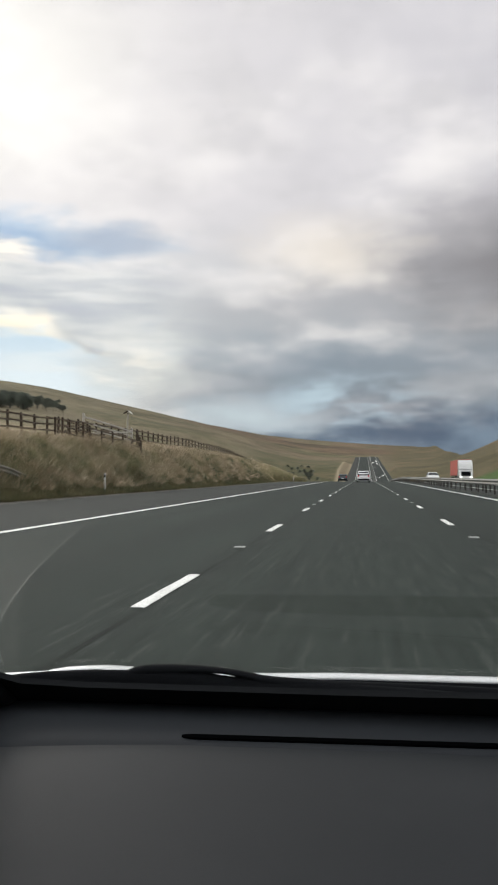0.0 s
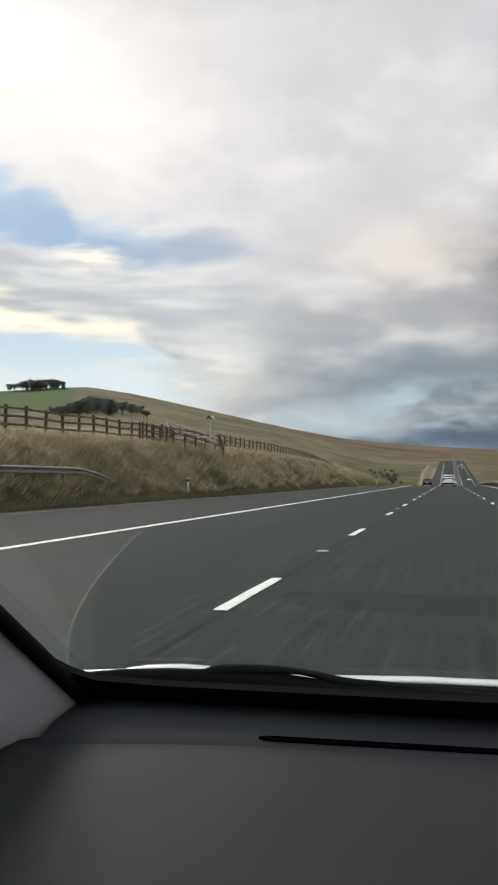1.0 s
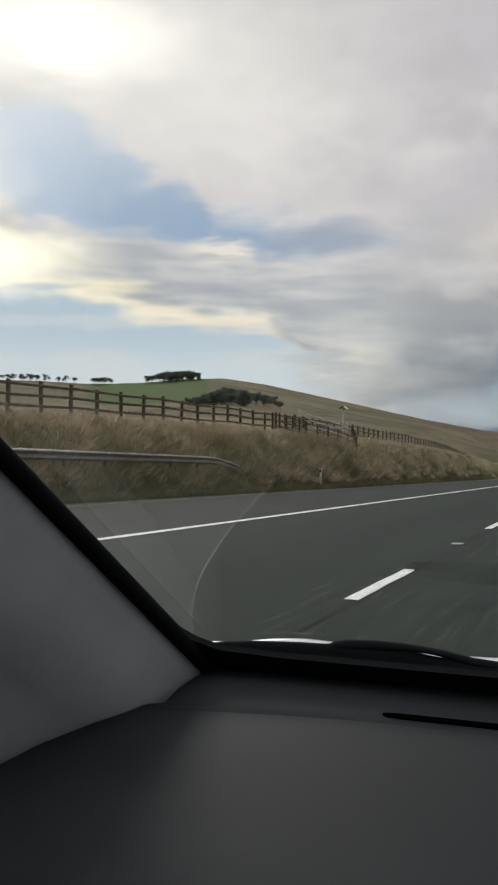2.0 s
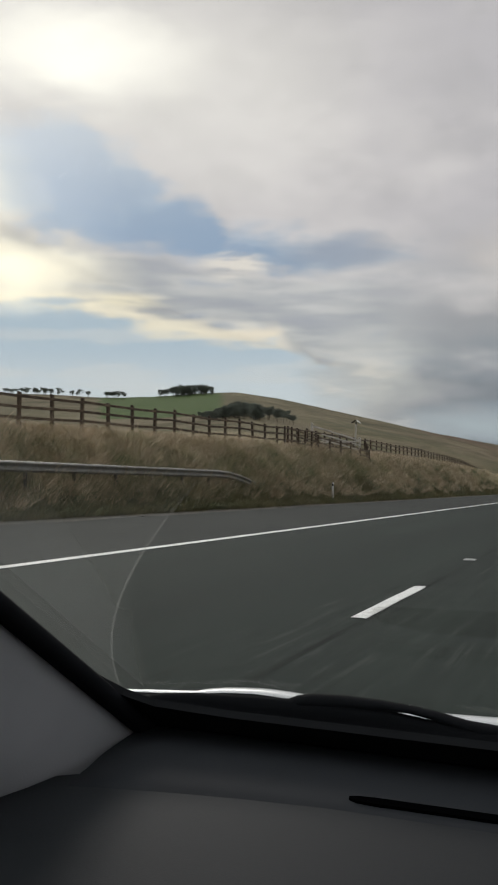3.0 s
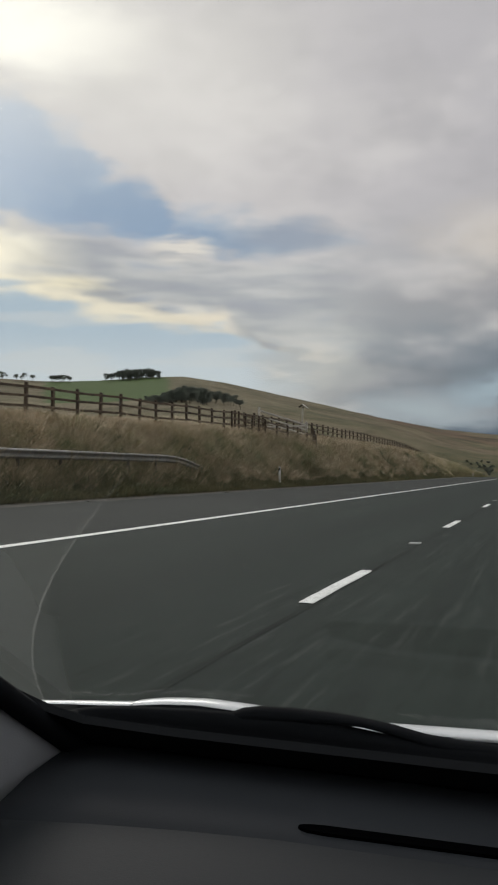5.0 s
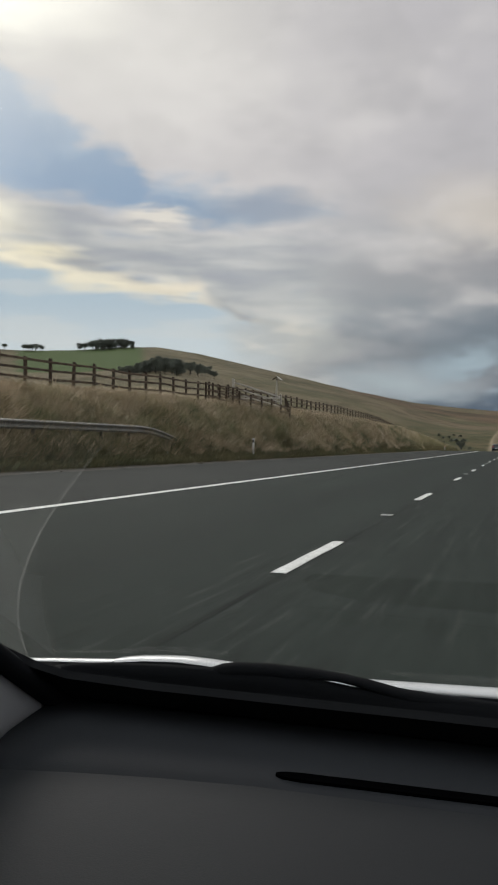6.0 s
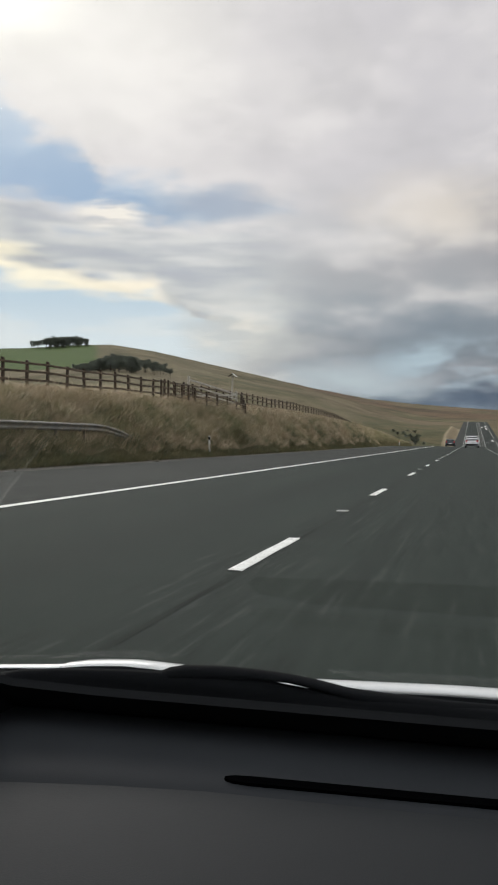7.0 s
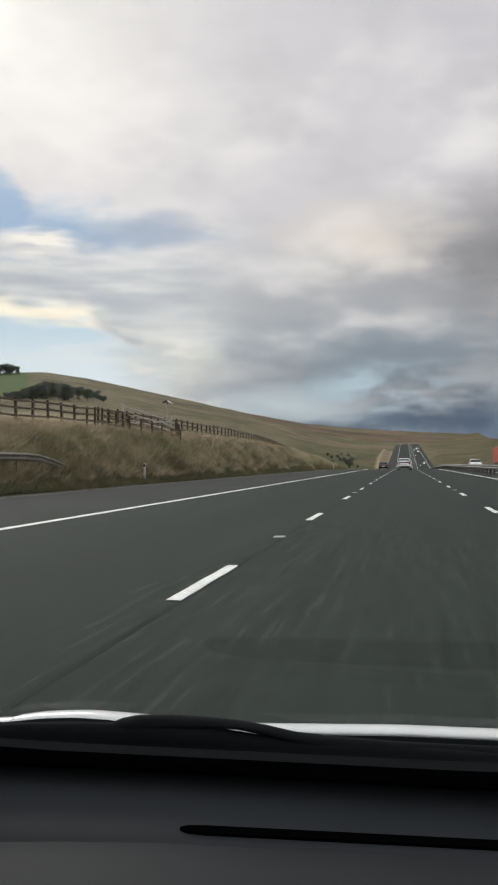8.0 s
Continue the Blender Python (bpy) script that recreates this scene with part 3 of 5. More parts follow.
def raw_mesh(name, verts, faces, mat, smooth=False):
    me = bpy.data.meshes.new(name)
    k = faces.shape[1]
    me.vertices.add(len(verts))
    me.vertices.foreach_set("co", verts.astype(np.float32).ravel())
    me.loops.add(faces.size)
    me.loops.foreach_set("vertex_index", faces.astype(np.int32).ravel())
    me.polygons.add(len(faces))
    me.polygons.foreach_set("loop_start", np.arange(0, faces.size, k, dtype=np.int32))
    me.polygons.foreach_set("use_smooth", np.full(len(faces), smooth))
    me.update(calc_edges=True)
    me.materials.append(mat)
    return new(name, me)


def ease(v, lo, hi):
    q = np.clip((v - lo) / (hi - lo), 0, 1)
    return q * q * (3 - 2 * q)


# ---- the lie of the land ----
EDGE_L, EDGE_R = -13.2, 20.5           # tarmac edges of both carriageways
LINES = dict(shoulder=-6.4, left=-1.70, right=1.72, median=5.2)


def road_z(y):
    return np.interp(y, [-60, 150, 210, 270, 350, 430, 520, 620, 760, 1000, 1320, 1500, 5000],
                     [0, 0, -0.7, -3.5, -7.6, -8.6, -6.6, -2.6, 3.6, 14.2, 28.5, 34.0, 60.0])


def bank_z(y):
    return np.interp(y, [-60, 8, 20, 35, 60, 90, 125, 170, 230, 300, 5000], [2.25, 2.35, 2.65, 3.0, 3.4, 3.6, 3.5, 2.6, 1.1, 0.0, 0.0])


def ripple(x, y, size, seed):
    """Cheap smooth unevenness from a few waves."""
    q = np.zeros_like(x, dtype=float)
    rng = np.random.RandomState(seed)
    for _ in range(6):
        k, ph = rng.uniform(-1, 1, 2) * 2 * math.pi / size, rng.uniform(0, 6.28)
        q = q + np.sin(x * k[0] + y * k[1] + ph)
    return q / 6


def land(x, y):
    turn = np.degrees(np.arctan2(x, y)) + SWING
    dist = np.hypot(x, y)
    crest = np.interp(turn, [-180, -60, -40, -35, -31, -28, -25, -22.7, -20, -17, -13, -9.5, -6, -3, 0, 2, 4.8, 7, 10, 14, 20, 40, 90, 180],
                      [2.5, 4.5, 5.7, 5.75, 5.6, 5.75, 6.05, 6.15, 5.8, 5.15, 4.25, 3.45, 2.75, 2.4, 2.15, 2.0, 1.85, 2.2, 3.0, 3.7, 3.9, 3.0, 2.5, 2.5])
    reach = np.interp(turn, [-180, -22, -12, -3, 4, 7, 180], [1080, 1080, 1350, 2300, 2300, 950, 950])
    g = np.clip(dist / reach, 0, 1)
    rise = np.tan(np.radians(crest * (0.40 + 0.60 * g ** 0.75))) * np.minimum(dist, reach) + 0.6
    rise = rise - np.maximum(dist - reach, 0) * 0.10
    rise = rise + ripple(x, y, 160, 3) * np.minimum(dist * 0.006, 2.2) * (1 - 0.6 * ease(g, 0.8, 1.0))
    base = road_z(y)
    s = EDGE_L - x
    left = base + bank_z(y) * ease(s, 0.2, 5.0) + np.where(s > 0, (0.34 * ripple(x, y, 7, 5) + 0.36 * ripple(x, y, 2.4, 6)) * ease(s, 0.3, 2) * (1 - 0.75 * ease(s, 3.0, 4.8)), 0)
    left = left + 6.0 * ease(s, 0.5, 7.0) * ease(y, 600, 700) * (1 - ease(y, 880, 1050))
    r = x - EDGE_R
    right = base - 0.5 * ease(r, 0, 6) + 4.0 * ease(r, 1.0, 9.0) * ease(y, 640, 720) * (1 - ease(y, 800, 960))
    z = np.where(x < 0, left, right)
    far_l = ease(s, 6, 60 + 0.10 * np.abs(y))
    far_r = ease(r, 4, 60 + 0.12 * np.abs(y))
    wgt = np.where(x < 0, far_l, far_r)
    z = z * (1 - wgt) + rise * wgt
    # past the end of the straight the moor closes the view
    end = ease(y, 1350, 1700)
    z = z * (1 - end) + rise * end
    return np.where((s < 0.05) & (r < 0.05) & (y < 1400), base - 0.25, z)


def spread(inner, outer, first, factor):
    out = [inner]
    d = first
    while out[-1] < outer:
        out.append(out[-1] + d)
        d *= factor
    return np.array(out)


left_side = -spread(-EDGE_L, 4600, 0.35, 1.024)[::-1]
right_side = spread(EDGE_R, 4600, 0.8, 1.03)
xs = np.concatenate([left_side, [-9.0, 0.0, 10.0], right_side])
ys = np.concatenate([-spread(10, 900, 2.0, 1.12)[::-1], spread(-8, 4700, 0.8, 1.0135)])
ground = sheet(xs, ys, land, "ground", M_GROUND)
tagged(ground, "rolling moorland of straw-coloured rough grass with green fields", "moorland", kind="structure")


# ---- road ----
def strip(name, x0, x1, y0, y1, mat, lift, label, category, parent=None, slab=0.0):
    yy = np.arange(y0, y1 + 0.01, 5.0) if y1 - y0 > 20 else np.linspace(y0, y1, 2)
    far = np.concatenate([yy[yy <= 200], yy[(yy > 200)][::3], [y1]]) if len(yy) > 20 else yy
    far = np.unique(far)
    ob = sheet(np.array([x0, x1]), far, lambda gx, gy: road_z(gy) + lift, name, mat)
    if parent:
        ob.parent = parent
    elif label:
        tagged(ob, label, category, kind="structure")
    return ob


road = strip("road", LINES["shoulder"] - 0.05, LINES["median"] + 0.9, -40, 1500, M_ASPHALT, 0.0, "dark grey asphalt motorway carriageway with three lanes", "road")
shoulder = strip("hard_shoulder", EDGE_L, LINES["shoulder"] - 0.05, -40, 1500, M_SHOULDER, 0.0, "worn asphalt hard shoulder beside the carriageway", "road")
strip("central_reservation", LINES["median"] + 0.9, 8.0, -40, 1500, M_SHOULDER, 0.01, "dark paved central reservation under the crash barrier", "verge")
strip("opposite_carriageway", 8.0, EDGE_R, -40, 1500, M_ASPHALT, 0.0, "asphalt carriageway for oncoming traffic", "road")
for nm, x in (("edge_line", LINES["shoulder"]), ("edge_line", LINES["median"]), ("edge_line", 8.6), ("edge_line", 17.0)):
    strip(nm, x - 0.10, x + 0.10, -40, 1500, M_PAINT, 0.006, "solid white painted edge line", "road marking")
strip("kerb_line", EDGE_L + 0.12, EDGE_L + 0.22, -40, 300, plain("worn_line", (0.20, 0.20, 0.19), 0.8), 0.005, "thin pale worn line along the tarmac edge", "road marking")
strip("road_joint", LINES["left"] + 0.035, LINES["left"] + 0.08, -40, 300, M_TAR, 0.002, "dark sealed joint between two lanes", "road joint")
strip("road_joint", LINES["right"] + 0.10, LINES["right"] + 0.14, -40, 300, M_TAR, 0.004, "dark sealed joint between two lanes", "road joint")


def lane_dash():
    bm = bmesh.new()
    n = 8
    rng = random.Random(4)
    rows = []
    for i in range(n + 1):
        y = -1.1 + 2.2 * i / n
        j = 0.006 * rng.uniform(-1, 1)
        rows.append([(-0.058 + j, y, 0.0), (-0.050 + j, y, 0.006), (0.050 + j, y, 0.006), (0.058 + j, y, 0.0)])
    return loft(rows, False, False, bm)


first = finish(new("lane_dash", bpy.data.meshes.new("lane_dash")), lane_dash(), M_PAINT)
tagged(first, "white painted dash of a lane line", "road marking", "lane dashes")
first.location = (LINES["left"], 7.3 - 18, 0.002)
for x, count, off in ((LINES["left"], 34, 7.3), (LINES["right"], 34, 9.5), (12.2, 30, 11.0)):
    for i in range(count):
        y = off + 9.0 * (i - 1)
        copy_thing(first, pose(x, y, float(road_z(y)) + 0.002))


def road_stud():
    bm = box((0.15, 0.22, 0.010), (0, 0, 0.005), 0.004)
    return bm


stud = finish(new("road_stud", bpy.data.meshes.new("road_stud")), road_stud(), plain("worn_stud", (0.34, 0.35, 0.34), 0.8))
tagged(stud, "small worn white reflective road stud", "road stud", "road studs")
stud.location = (LINES["left"] - 0.02, -7.1, 0.0)
for x, off in ((LINES["left"] - 0.02, 11.8), (LINES["right"], 14.0)):
    for i in range(9):
        copy_thing(stud, pose(x, off + 18.0 * i, 0.0))

# ---- the car that carries the camera ----
SLOPE = 0.70        # rake of the windscreen


def screen_z(y):
    return 0.766 + (0.672 - y) * SLOPE


car = thing("car", "white hatchback seen from its front passenger seat", "car")


def dashboard():
    """Dash panel: one section drawn along the car's width, its end rolled off towards the door."""
    rows = []
    for x in [-0.50, -0.46, -0.43, -0.40, -0.372, -0.34, -0.28, -0.18, -0.05, 0.1, 0.3, 0.5, 0.7, 0.92]:
        drop = 0.012 * max(0.0, (-0.33 - x) / 0.09) ** 2
        bow = -0.012 * max(0.0, (-0.25 - x) / 0.17) ** 2 - 0.02 * max(0.0, (x - 0.05)) ** 1.5
        sec = [(0.606, 0.7440), (0.590, 0.7435), (0.56, 0.7430), (0.50, 0.740), (0.42, 0.7345), (0.34, 0.7290), (0.28, 0.7235), (0.235, 0.712), (0.212, 0.685), (0.205, 0.60), (0.24, 0.45)]
        dip = 0.016 * min(max(0.0, x + 0.169), 0.4)
        rows.append([(x, y + bow, z - drop - dip - 0.002 * max(0.0, -0.2 - x) / 0.2) for y, z in sec])
    return loft(rows)


def slot_dx(x):
    return max(0.0, x + 0.169)


def top_pad():
    """Raised pad between panel and glass; its front edge curves, and it dips towards the middle of the car."""
    rows = []
    for x in [-0.392, -0.385, -0.372, -0.34, -0.30, -0.24, -0.17, -0.12, -0.05, 0.04, 0.15, 0.3, 0.5, 0.7, 0.92]:
        drop = 0.03 * max(0.0, (-0.36 - x) / 0.032) ** 2 + 0.016 * min(slot_dx(x), 0.4)
        front = float(np.interp(x, [-0.40, -0.37, -0.30, -0.24, -0.17, -0.05, 0.15, 0.92], [0.572, 0.576, 0.586, 0.593, 0.598, 0.604, 0.615, 0.597]))
        sec = [(-0.008, 0.7412), (-0.002, 0.7446), (0.004, 0.7464), (0.011, 0.7476), (0.026, 0.7496), (0.050, 0.7530), (0.068, 0.7545), (0.080, 0.7560), (0.086, 0.7555), (0.089, 0.745), (0.090, 0.70)]
        stretch = (0.686 - front) / 0.086
        rows.append([(x, front + y * stretch, z - drop * (1 - 0.7 * y / 0.09)) for y, z in sec])
    return loft(rows)


def slot():
    """Long dark air slot with a pointed end, falling gently towards the middle of the car; a flat strip, no groove."""
    rows = []
    for x, half in [(-0.1690, 0.0005), (-0.1675, 0.0018), (-0.163, 0.0038), (-0.152, 0.0048), (-0.05, 0.0048), (0.1, 0.0048), (0.3, 0.0048), (0.5, 0.0048)]:
        mid = 0.6065 + 0.060 * slot_dx(x)
        z = 0.7482 - 0.013 * slot_dx(x)
        rows.append([(x, mid - half, z - 0.006), (x, mid - half, z + 0.0002), (x, mid, z), (x, mid + half, z + 0.0008), (x, mid + half, z - 0.006)])
    return loft(rows)


dash = part("dashboard", dashboard(), M_DASH, car, "dark grey grained plastic dashboard", True)
part("top_pad", top_pad(), M_PAD, dash, "darker soft pad along the windscreen", True)
# near-black base colour stands in for the shade inside the slot
part("air_slot", slot(), plain("slot_depth_shade", (0.0012, 0.0013, 0.0015), 0.95, spec=0.0), dash, "long air slot with a pointed end, its shaded depth coloured black", False)


def pillar():
    """Trim of the windscreen pillar, rising back from the dash corner."""
    rows = []
    for q in [-0.6, -0.4, -0.25, -0.1, 0.0, 0.12, 0.3, 0.6, 1.0, 1.6, 2.3, 3.2]:
        x, y, z = -0.372 - 0.022 * q, 0.672 - 0.222 * q, 0.755 + 0.157 * q
        rows.append([(x, y, z), (x - 0.009, y - 0.021, z - 0.011), (x - 0.020, y - 0.042, z - 0.030), (x - 0.034, y - 0.060, z - 0.050),
                     (x - 0.056, y - 0.076, z - 0.070), (x - 0.086, y - 0.090, z - 0.095), (x - 0.12, y - 0.10, z - 0.24), (x - 0.2, y - 0.10, z - 0.24), (x - 0.2, y + 0.02, z)])
    return loft(rows, True, True)


pil = part("windscreen_pillar", pillar(), M_TRIM, car, "light grey moulded pillar trim", True)
part("seal", sweep([(-0.3695 - 0.022 * q, 0.675 - 0.222 * q, 0.7575 + 0.157 * q) for q in (-0.3, -0.1, 0.1, 0.5, 1.0, 1.6, 2.3, 3.2)], (0.017, 0.017), sides=10),
     M_RUBBER, pil, "black rubber seal", True)


def pane(points, thick=0.004):
    """A thin slab lying on the windscreen's plane; points: (x, y)."""
    bm = bmesh.new()
    up = Vector((0, SLOPE, 1)).normalized() * thick
    lo = [bm.verts.new((x, y, screen_z(y))) for x, y in points]
    hi = [bm.verts.new(Vector((x, y, screen_z(y))) + up) for x, y in points]
    n = len(points)
    bm.faces.new(lo)
    bm.faces.new(hi[::-1])
    for i in range(n):
        bm.faces.new((lo[i], hi[i], hi[(i + 1) % n], lo[(i + 1) % n]))
    bmesh.ops.recalc_face_normals(bm, faces=bm.faces)
    return bm


screen = part("windscreen", pane([(-0.39, 0.735), (0.95, 0.70), (0.80, -0.33), (-0.46, -0.33)]), M_GLASS, car, "clear laminated windscreen")
screen.visible_shadow = False
part("black_border", pane([(-0.40, 0.735), (-0.388, 0.60), (-0.366, 0.636), (-0.345, 0.650), (-0.28, 0.655), (0.0, 0.656), (0.5, 0.648), (0.95, 0.62), (0.95, 0.72)], 0.006), M_FRIT, screen,
     "black printed glass border")


def on_glass(points, lift):
    up = Vector((0, SLOPE, 1)).normalized() * lift
    bm = bmesh.new()
    bm.faces.new([bm.verts.new(Vector((x, y, screen_z(y))) + up) for x, y in points])
    return bm


ARC_Y = [0.37, 0.393, 0.420, 0.458, 0.507, 0.545, 0.585, 0.625, 0.65]
ARC_X = [-0.152, -0.180, -0.211, -0.252, -0.293, -0.322, -0.348, -0.366, -0.374]
INNER_X = [-0.16, -0.188, -0.219, -0.260, -0.284, -0.303, -0.322, -0.338, -0.350]


def glass_strip(x_from, x_to, ys_, lift):
    """A strip on the glass between two lines, row by row."""
    up = Vector((0, SLOPE, 1)).normalized() * lift
    rows = []
    for x0, x1, y in zip(x_from, x_to, ys_):
        rows.append([Vector((x0 + (x1 - x0) * q, y, screen_z(y))) + up for q in (0.0, 0.5, 1.0)])
    return loft(rows)


FINE_Y = list(np.linspace(0.37, 0.65, 29))
OUT_X = [float(v) for v in np.polyval(np.polyfit(ARC_Y, ARC_X, 3), FINE_Y)]
IN_X = [float(v) for v in np.polyval(np.polyfit(ARC_Y, INNER_X, 3), FINE_Y)]
for nm, bm, mat, lbl in (
        ("road_dirt", glass_strip([-0.45] * 29, OUT_X, FINE_Y, 0.0055), M_DUST, "grey film of dirt beyond the wiper's reach"),
        ("thin_dirt", glass_strip(OUT_X, IN_X, FINE_Y, 0.0055), M_DUST_THIN, "thin film of dirt inside the wiper's arc"),
        ("dirt_line", glass_strip([x - 0.0009 for x in OUT_X], [x + 0.0009 for x in OUT_X], FINE_Y, 0.0065), M_DUST_LINE, "pale line of dirt left by the wiper's tip"),
        ("dark_band", on_glass([(-0.128, 0.501), (-0.122, 0.4955), (-0.05, 0.494), (0.2, 0.493), (0.6, 0.488), (0.6, 0.515), (0.2, 0.523), (0.0, 0.523), (-0.10, 0.519), (-0.126, 0.511)], 0.0055), M_DARK_BAND, "dark band across the glass")):
    ob = part(nm, bm, mat, screen, lbl)
    ob.visible_shadow = False


def speck(x, y, size, seed):
    """Dried spot on the glass with an uneven edge."""
    g = random.Random(seed)
    return on_glass([(x + size * g.uniform(0.6, 1.2) * math.cos(i * 0.7), y + size * g.uniform(0.6, 1.2) * math.sin(i * 0.7)) for i in range(9)], 0.0058)


M_SPECK = make_dust(0.22)
for i, (x, y, size) in enumerate(((-0.0255, 0.4045, 0.0016), (-0.153, 0.454, 0.0009), (-0.0486, 0.2846, 0.0006), (-0.09, 0.47, 0.0006), (0.03, 0.46, 0.0007), (-0.20, 0.50, 0.0007), (-0.24, 0.52, 0.0008), (-0.11, 0.56, 0.0006))):
    part("dried_speck", speck(x, y, size, i), M_SPECK, screen).visible_shadow = False


def bonnet_top(x):
    """Height of the bonnet's rear edge across the car, with the raised crease over the wheel."""
    return float(np.interp(x, [-0.66, -0.49, -0.444, -0.368, -0.349, -0.335, -0.30, -0.285, -0.25, -0.225, -0.19, -0.15, -0.08, -0.03, 0.3, 0.7, 1.05],
                           [0.764, 0.7682, 0.7688, 0.7728, 0.7740, 0.7768, 0.7793, 0.7797, 0.7780, 0.7752, 0.7732, 0.7735, 0.7755, 0.777, 0.777, 0.776, 0.768]))


def edge_bow(x):
    return -0.05 * max(0.0, abs(x - 0.2) - 0.35) ** 1.6


def cowl():
    rows = []
    for x in np.linspace(-0.62, 1.0, 60):
        b, top = edge_bow(x), bonnet_top(x)
        rows.append([(x, 0.712 + b, 0.690), (x, 0.724 + b, 0.752), (x, 0.734 + b, top - (0.0006 if x < -0.2 else 0.0028)), (x, 0.746 + b, top - 0.006), (x, 0.83 + b, 0.715), (x, 0.866 + b, 0.68)])
    return loft(rows)


part("cowl_panel", cowl(), M_BLACK, car, "black plastic scuttle panel under the wipers", True)


def sheet_metal(x_from, x_to, n, fall=0.0):
    """Rolled rear edge and fall of the bonnet or wing between two places across the car."""
    rows = []
    for x in np.linspace(x_from, x_to, n):
        k = (x - 0.2) / 0.85
        side = 0.05 * abs(k) ** 12
        sec = [(0.744, -0.0065), (0.7385, -0.0038), (0.7395, -0.0012), (0.748, 0.0), (0.760, -0.0012), (0.785, -0.0085), (0.835, -0.026), (0.93, -0.056), (1.08, -0.1075), (1.35, -0.2065), (1.60, -0.3235), (1.68, -0.4485)]
        rows.append([(x, y + edge_bow(x) - 0.12 * k * k * max(0.0, y - 1.3), bonnet_top(x) + z - side - fall * max(0.0, y - 0.742)) for y, z in sec])
    return loft(rows)


part("bonnet", sheet_metal(-0.3484, 1.05, 70), M_WHITE_CAR, car, "white painted bonnet edge", True)
part("wing_top", sheet_metal(-0.66, -0.3496, 18, 0.09), M_WHITE_CAR, car, "white painted top of the front wing", True)

# wiper parked just above the lower edge of the glass: place across, along, height of its crest, and thickness
ARM = [(0.62, 0.79, 0.742, 0.016), (0.40, 0.77, 0.752, 0.016), (0.20, 0.735, 0.768, 0.016), (0.08, 0.712, 0.7765, 0.016), (0.03, 0.705, 0.779, 0.015), (-0.03, 0.70, 0.7808, 0.013),
       (-0.088, 0.70, 0.7832, 0.011), (-0.105, 0.70, 0.7846, 0.0085), (-0.128, 0.70, 0.7888, 0.0065), (-0.146, 0.70, 0.7912, 0.0060), (-0.17, 0.70, 0.7930, 0.0075), (-0.20, 0.70, 0.7937, 0.012),
       (-0.225, 0.70, 0.7926, 0.014), (-0.238, 0.70, 0.7900, 0.013), (-0.250, 0.70, 0.7850, 0.008)]
arm = part("wiper_arm", sweep([(x, y, z - h / 2) for x, y, z, h in ARM], [(0.016, h) for _, _, _, h in ARM], sides=10), M_RUBBER, car, "black wiper arm", True)
BLADE = [(0.22, 0.700, 0.766, 0.014), (0.05, 0.698, 0.776, 0.020), (-0.03, 0.697, 0.7795, 0.023), (-0.10, 0.697, 0.7812, 0.024), (-0.135, 0.697, 0.7832, 0.026), (-0.15, 0.697, 0.7848, 0.027), (-0.165, 0.697, 0.7866, 0.028),
         (-0.20, 0.697, 0.7880, 0.029), (-0.24, 0.697, 0.7874, 0.028), (-0.28, 0.696, 0.7866, 0.027), (-0.33, 0.695, 0.7842, 0.023), (-0.36, 0.693, 0.7815, 0.017), (-0.376, 0.692, 0.7785, 0.010), (-0.384, 0.692, 0.7750, 0.003)]
blade = part("wiper_blade", sweep([(x, y, z - h / 2) for x, y, z, h in BLADE], [(0.016, h) for _, _, _, h in BLADE], sides=12), M_RUBBER, car, "black wiper blade with rubber lip", True)
part("spoiler_lip", sweep([(x, y - 0.008, z - h * 0.72) for x, y, z, h in BLADE[1:-1]], (0.003, 0.004), sides=6), M_RUBBER, blade)
part("wiper_joint", box((0.016, 0.014, 0.005), (-0.094, 0.702, 0.7796), 0.002), M_RUBBER, arm, "small square joint", False)

# cabin shell, closed behind and above
part("roof", box((1.55, 1.76, 0.03), (0.22, -1.19, 1.46), 0.01), M_LINING, car, "pale cloth roof lining")
part("rear_wall", box((1.55, 0.04, 1.20), (0.22, -2.05, 0.85), 0.01), M_LINING, car)
part("cabin_floor", box((1.55, 2.9, 0.03), (0.22, -0.6, 0.28), 0.01), M_PAD, car)
part("left_door", box((0.05, 2.7, 0.50), (-0.56, -0.72, 0.52), 0.012), M_PAD, car, "dark door lining")
part("right_door", box((0.05, 2.7, 0.50), (1.0, -0.72, 0.52), 0.012), M_PAD, car, "dark door lining")
# out of view, added to keep side light off the dash's left end
part("unseen_side_panel", box((0.03, 0.40, 0.15), (-0.53, 0.42, 0.845), 0.01), M_BLACK, car, "unseen black panel added at the front of the door to block side light")
part("bulkhead", box((1.5, 0.03, 0.42), (0.22, 0.62, 0.47), 0.01), M_BLACK, car)
part("left_centre_post", box((0.05, 0.14, 0.72), (-0.55, -0.75, 1.11), 0.015), M_TRIM, car)
part("right_centre_post", box((0.05, 0.14, 0.72), (0.99, -0.75, 1.11), 0.015), M_TRIM, car)

for side_x, nm in ((-0.625, "left"), (1.065, "right")):
    part(nm + "_door_skin", box((0.03, 2.6, 0.46), (side_x, -0.72, 0.50), 0.014), M_WHITE_CAR, car, "white painted door panel")
    part(nm + "_wing", box((0.03, 0.62, 0.22), (side_x, 0.93, 0.38), 0.014), M_WHITE_CAR, car, "white painted front wing")
part("front_bumper", box((1.62, 0.12, 0.22), (0.22, 1.66, 0.36), 0.05), M_WHITE_CAR, car, "white front bumper")
part("tailgate", box((1.66, 0.05, 1.16), (0.22, -2.12, 0.86), 0.02), M_WHITE_CAR, car, "white tailgate")
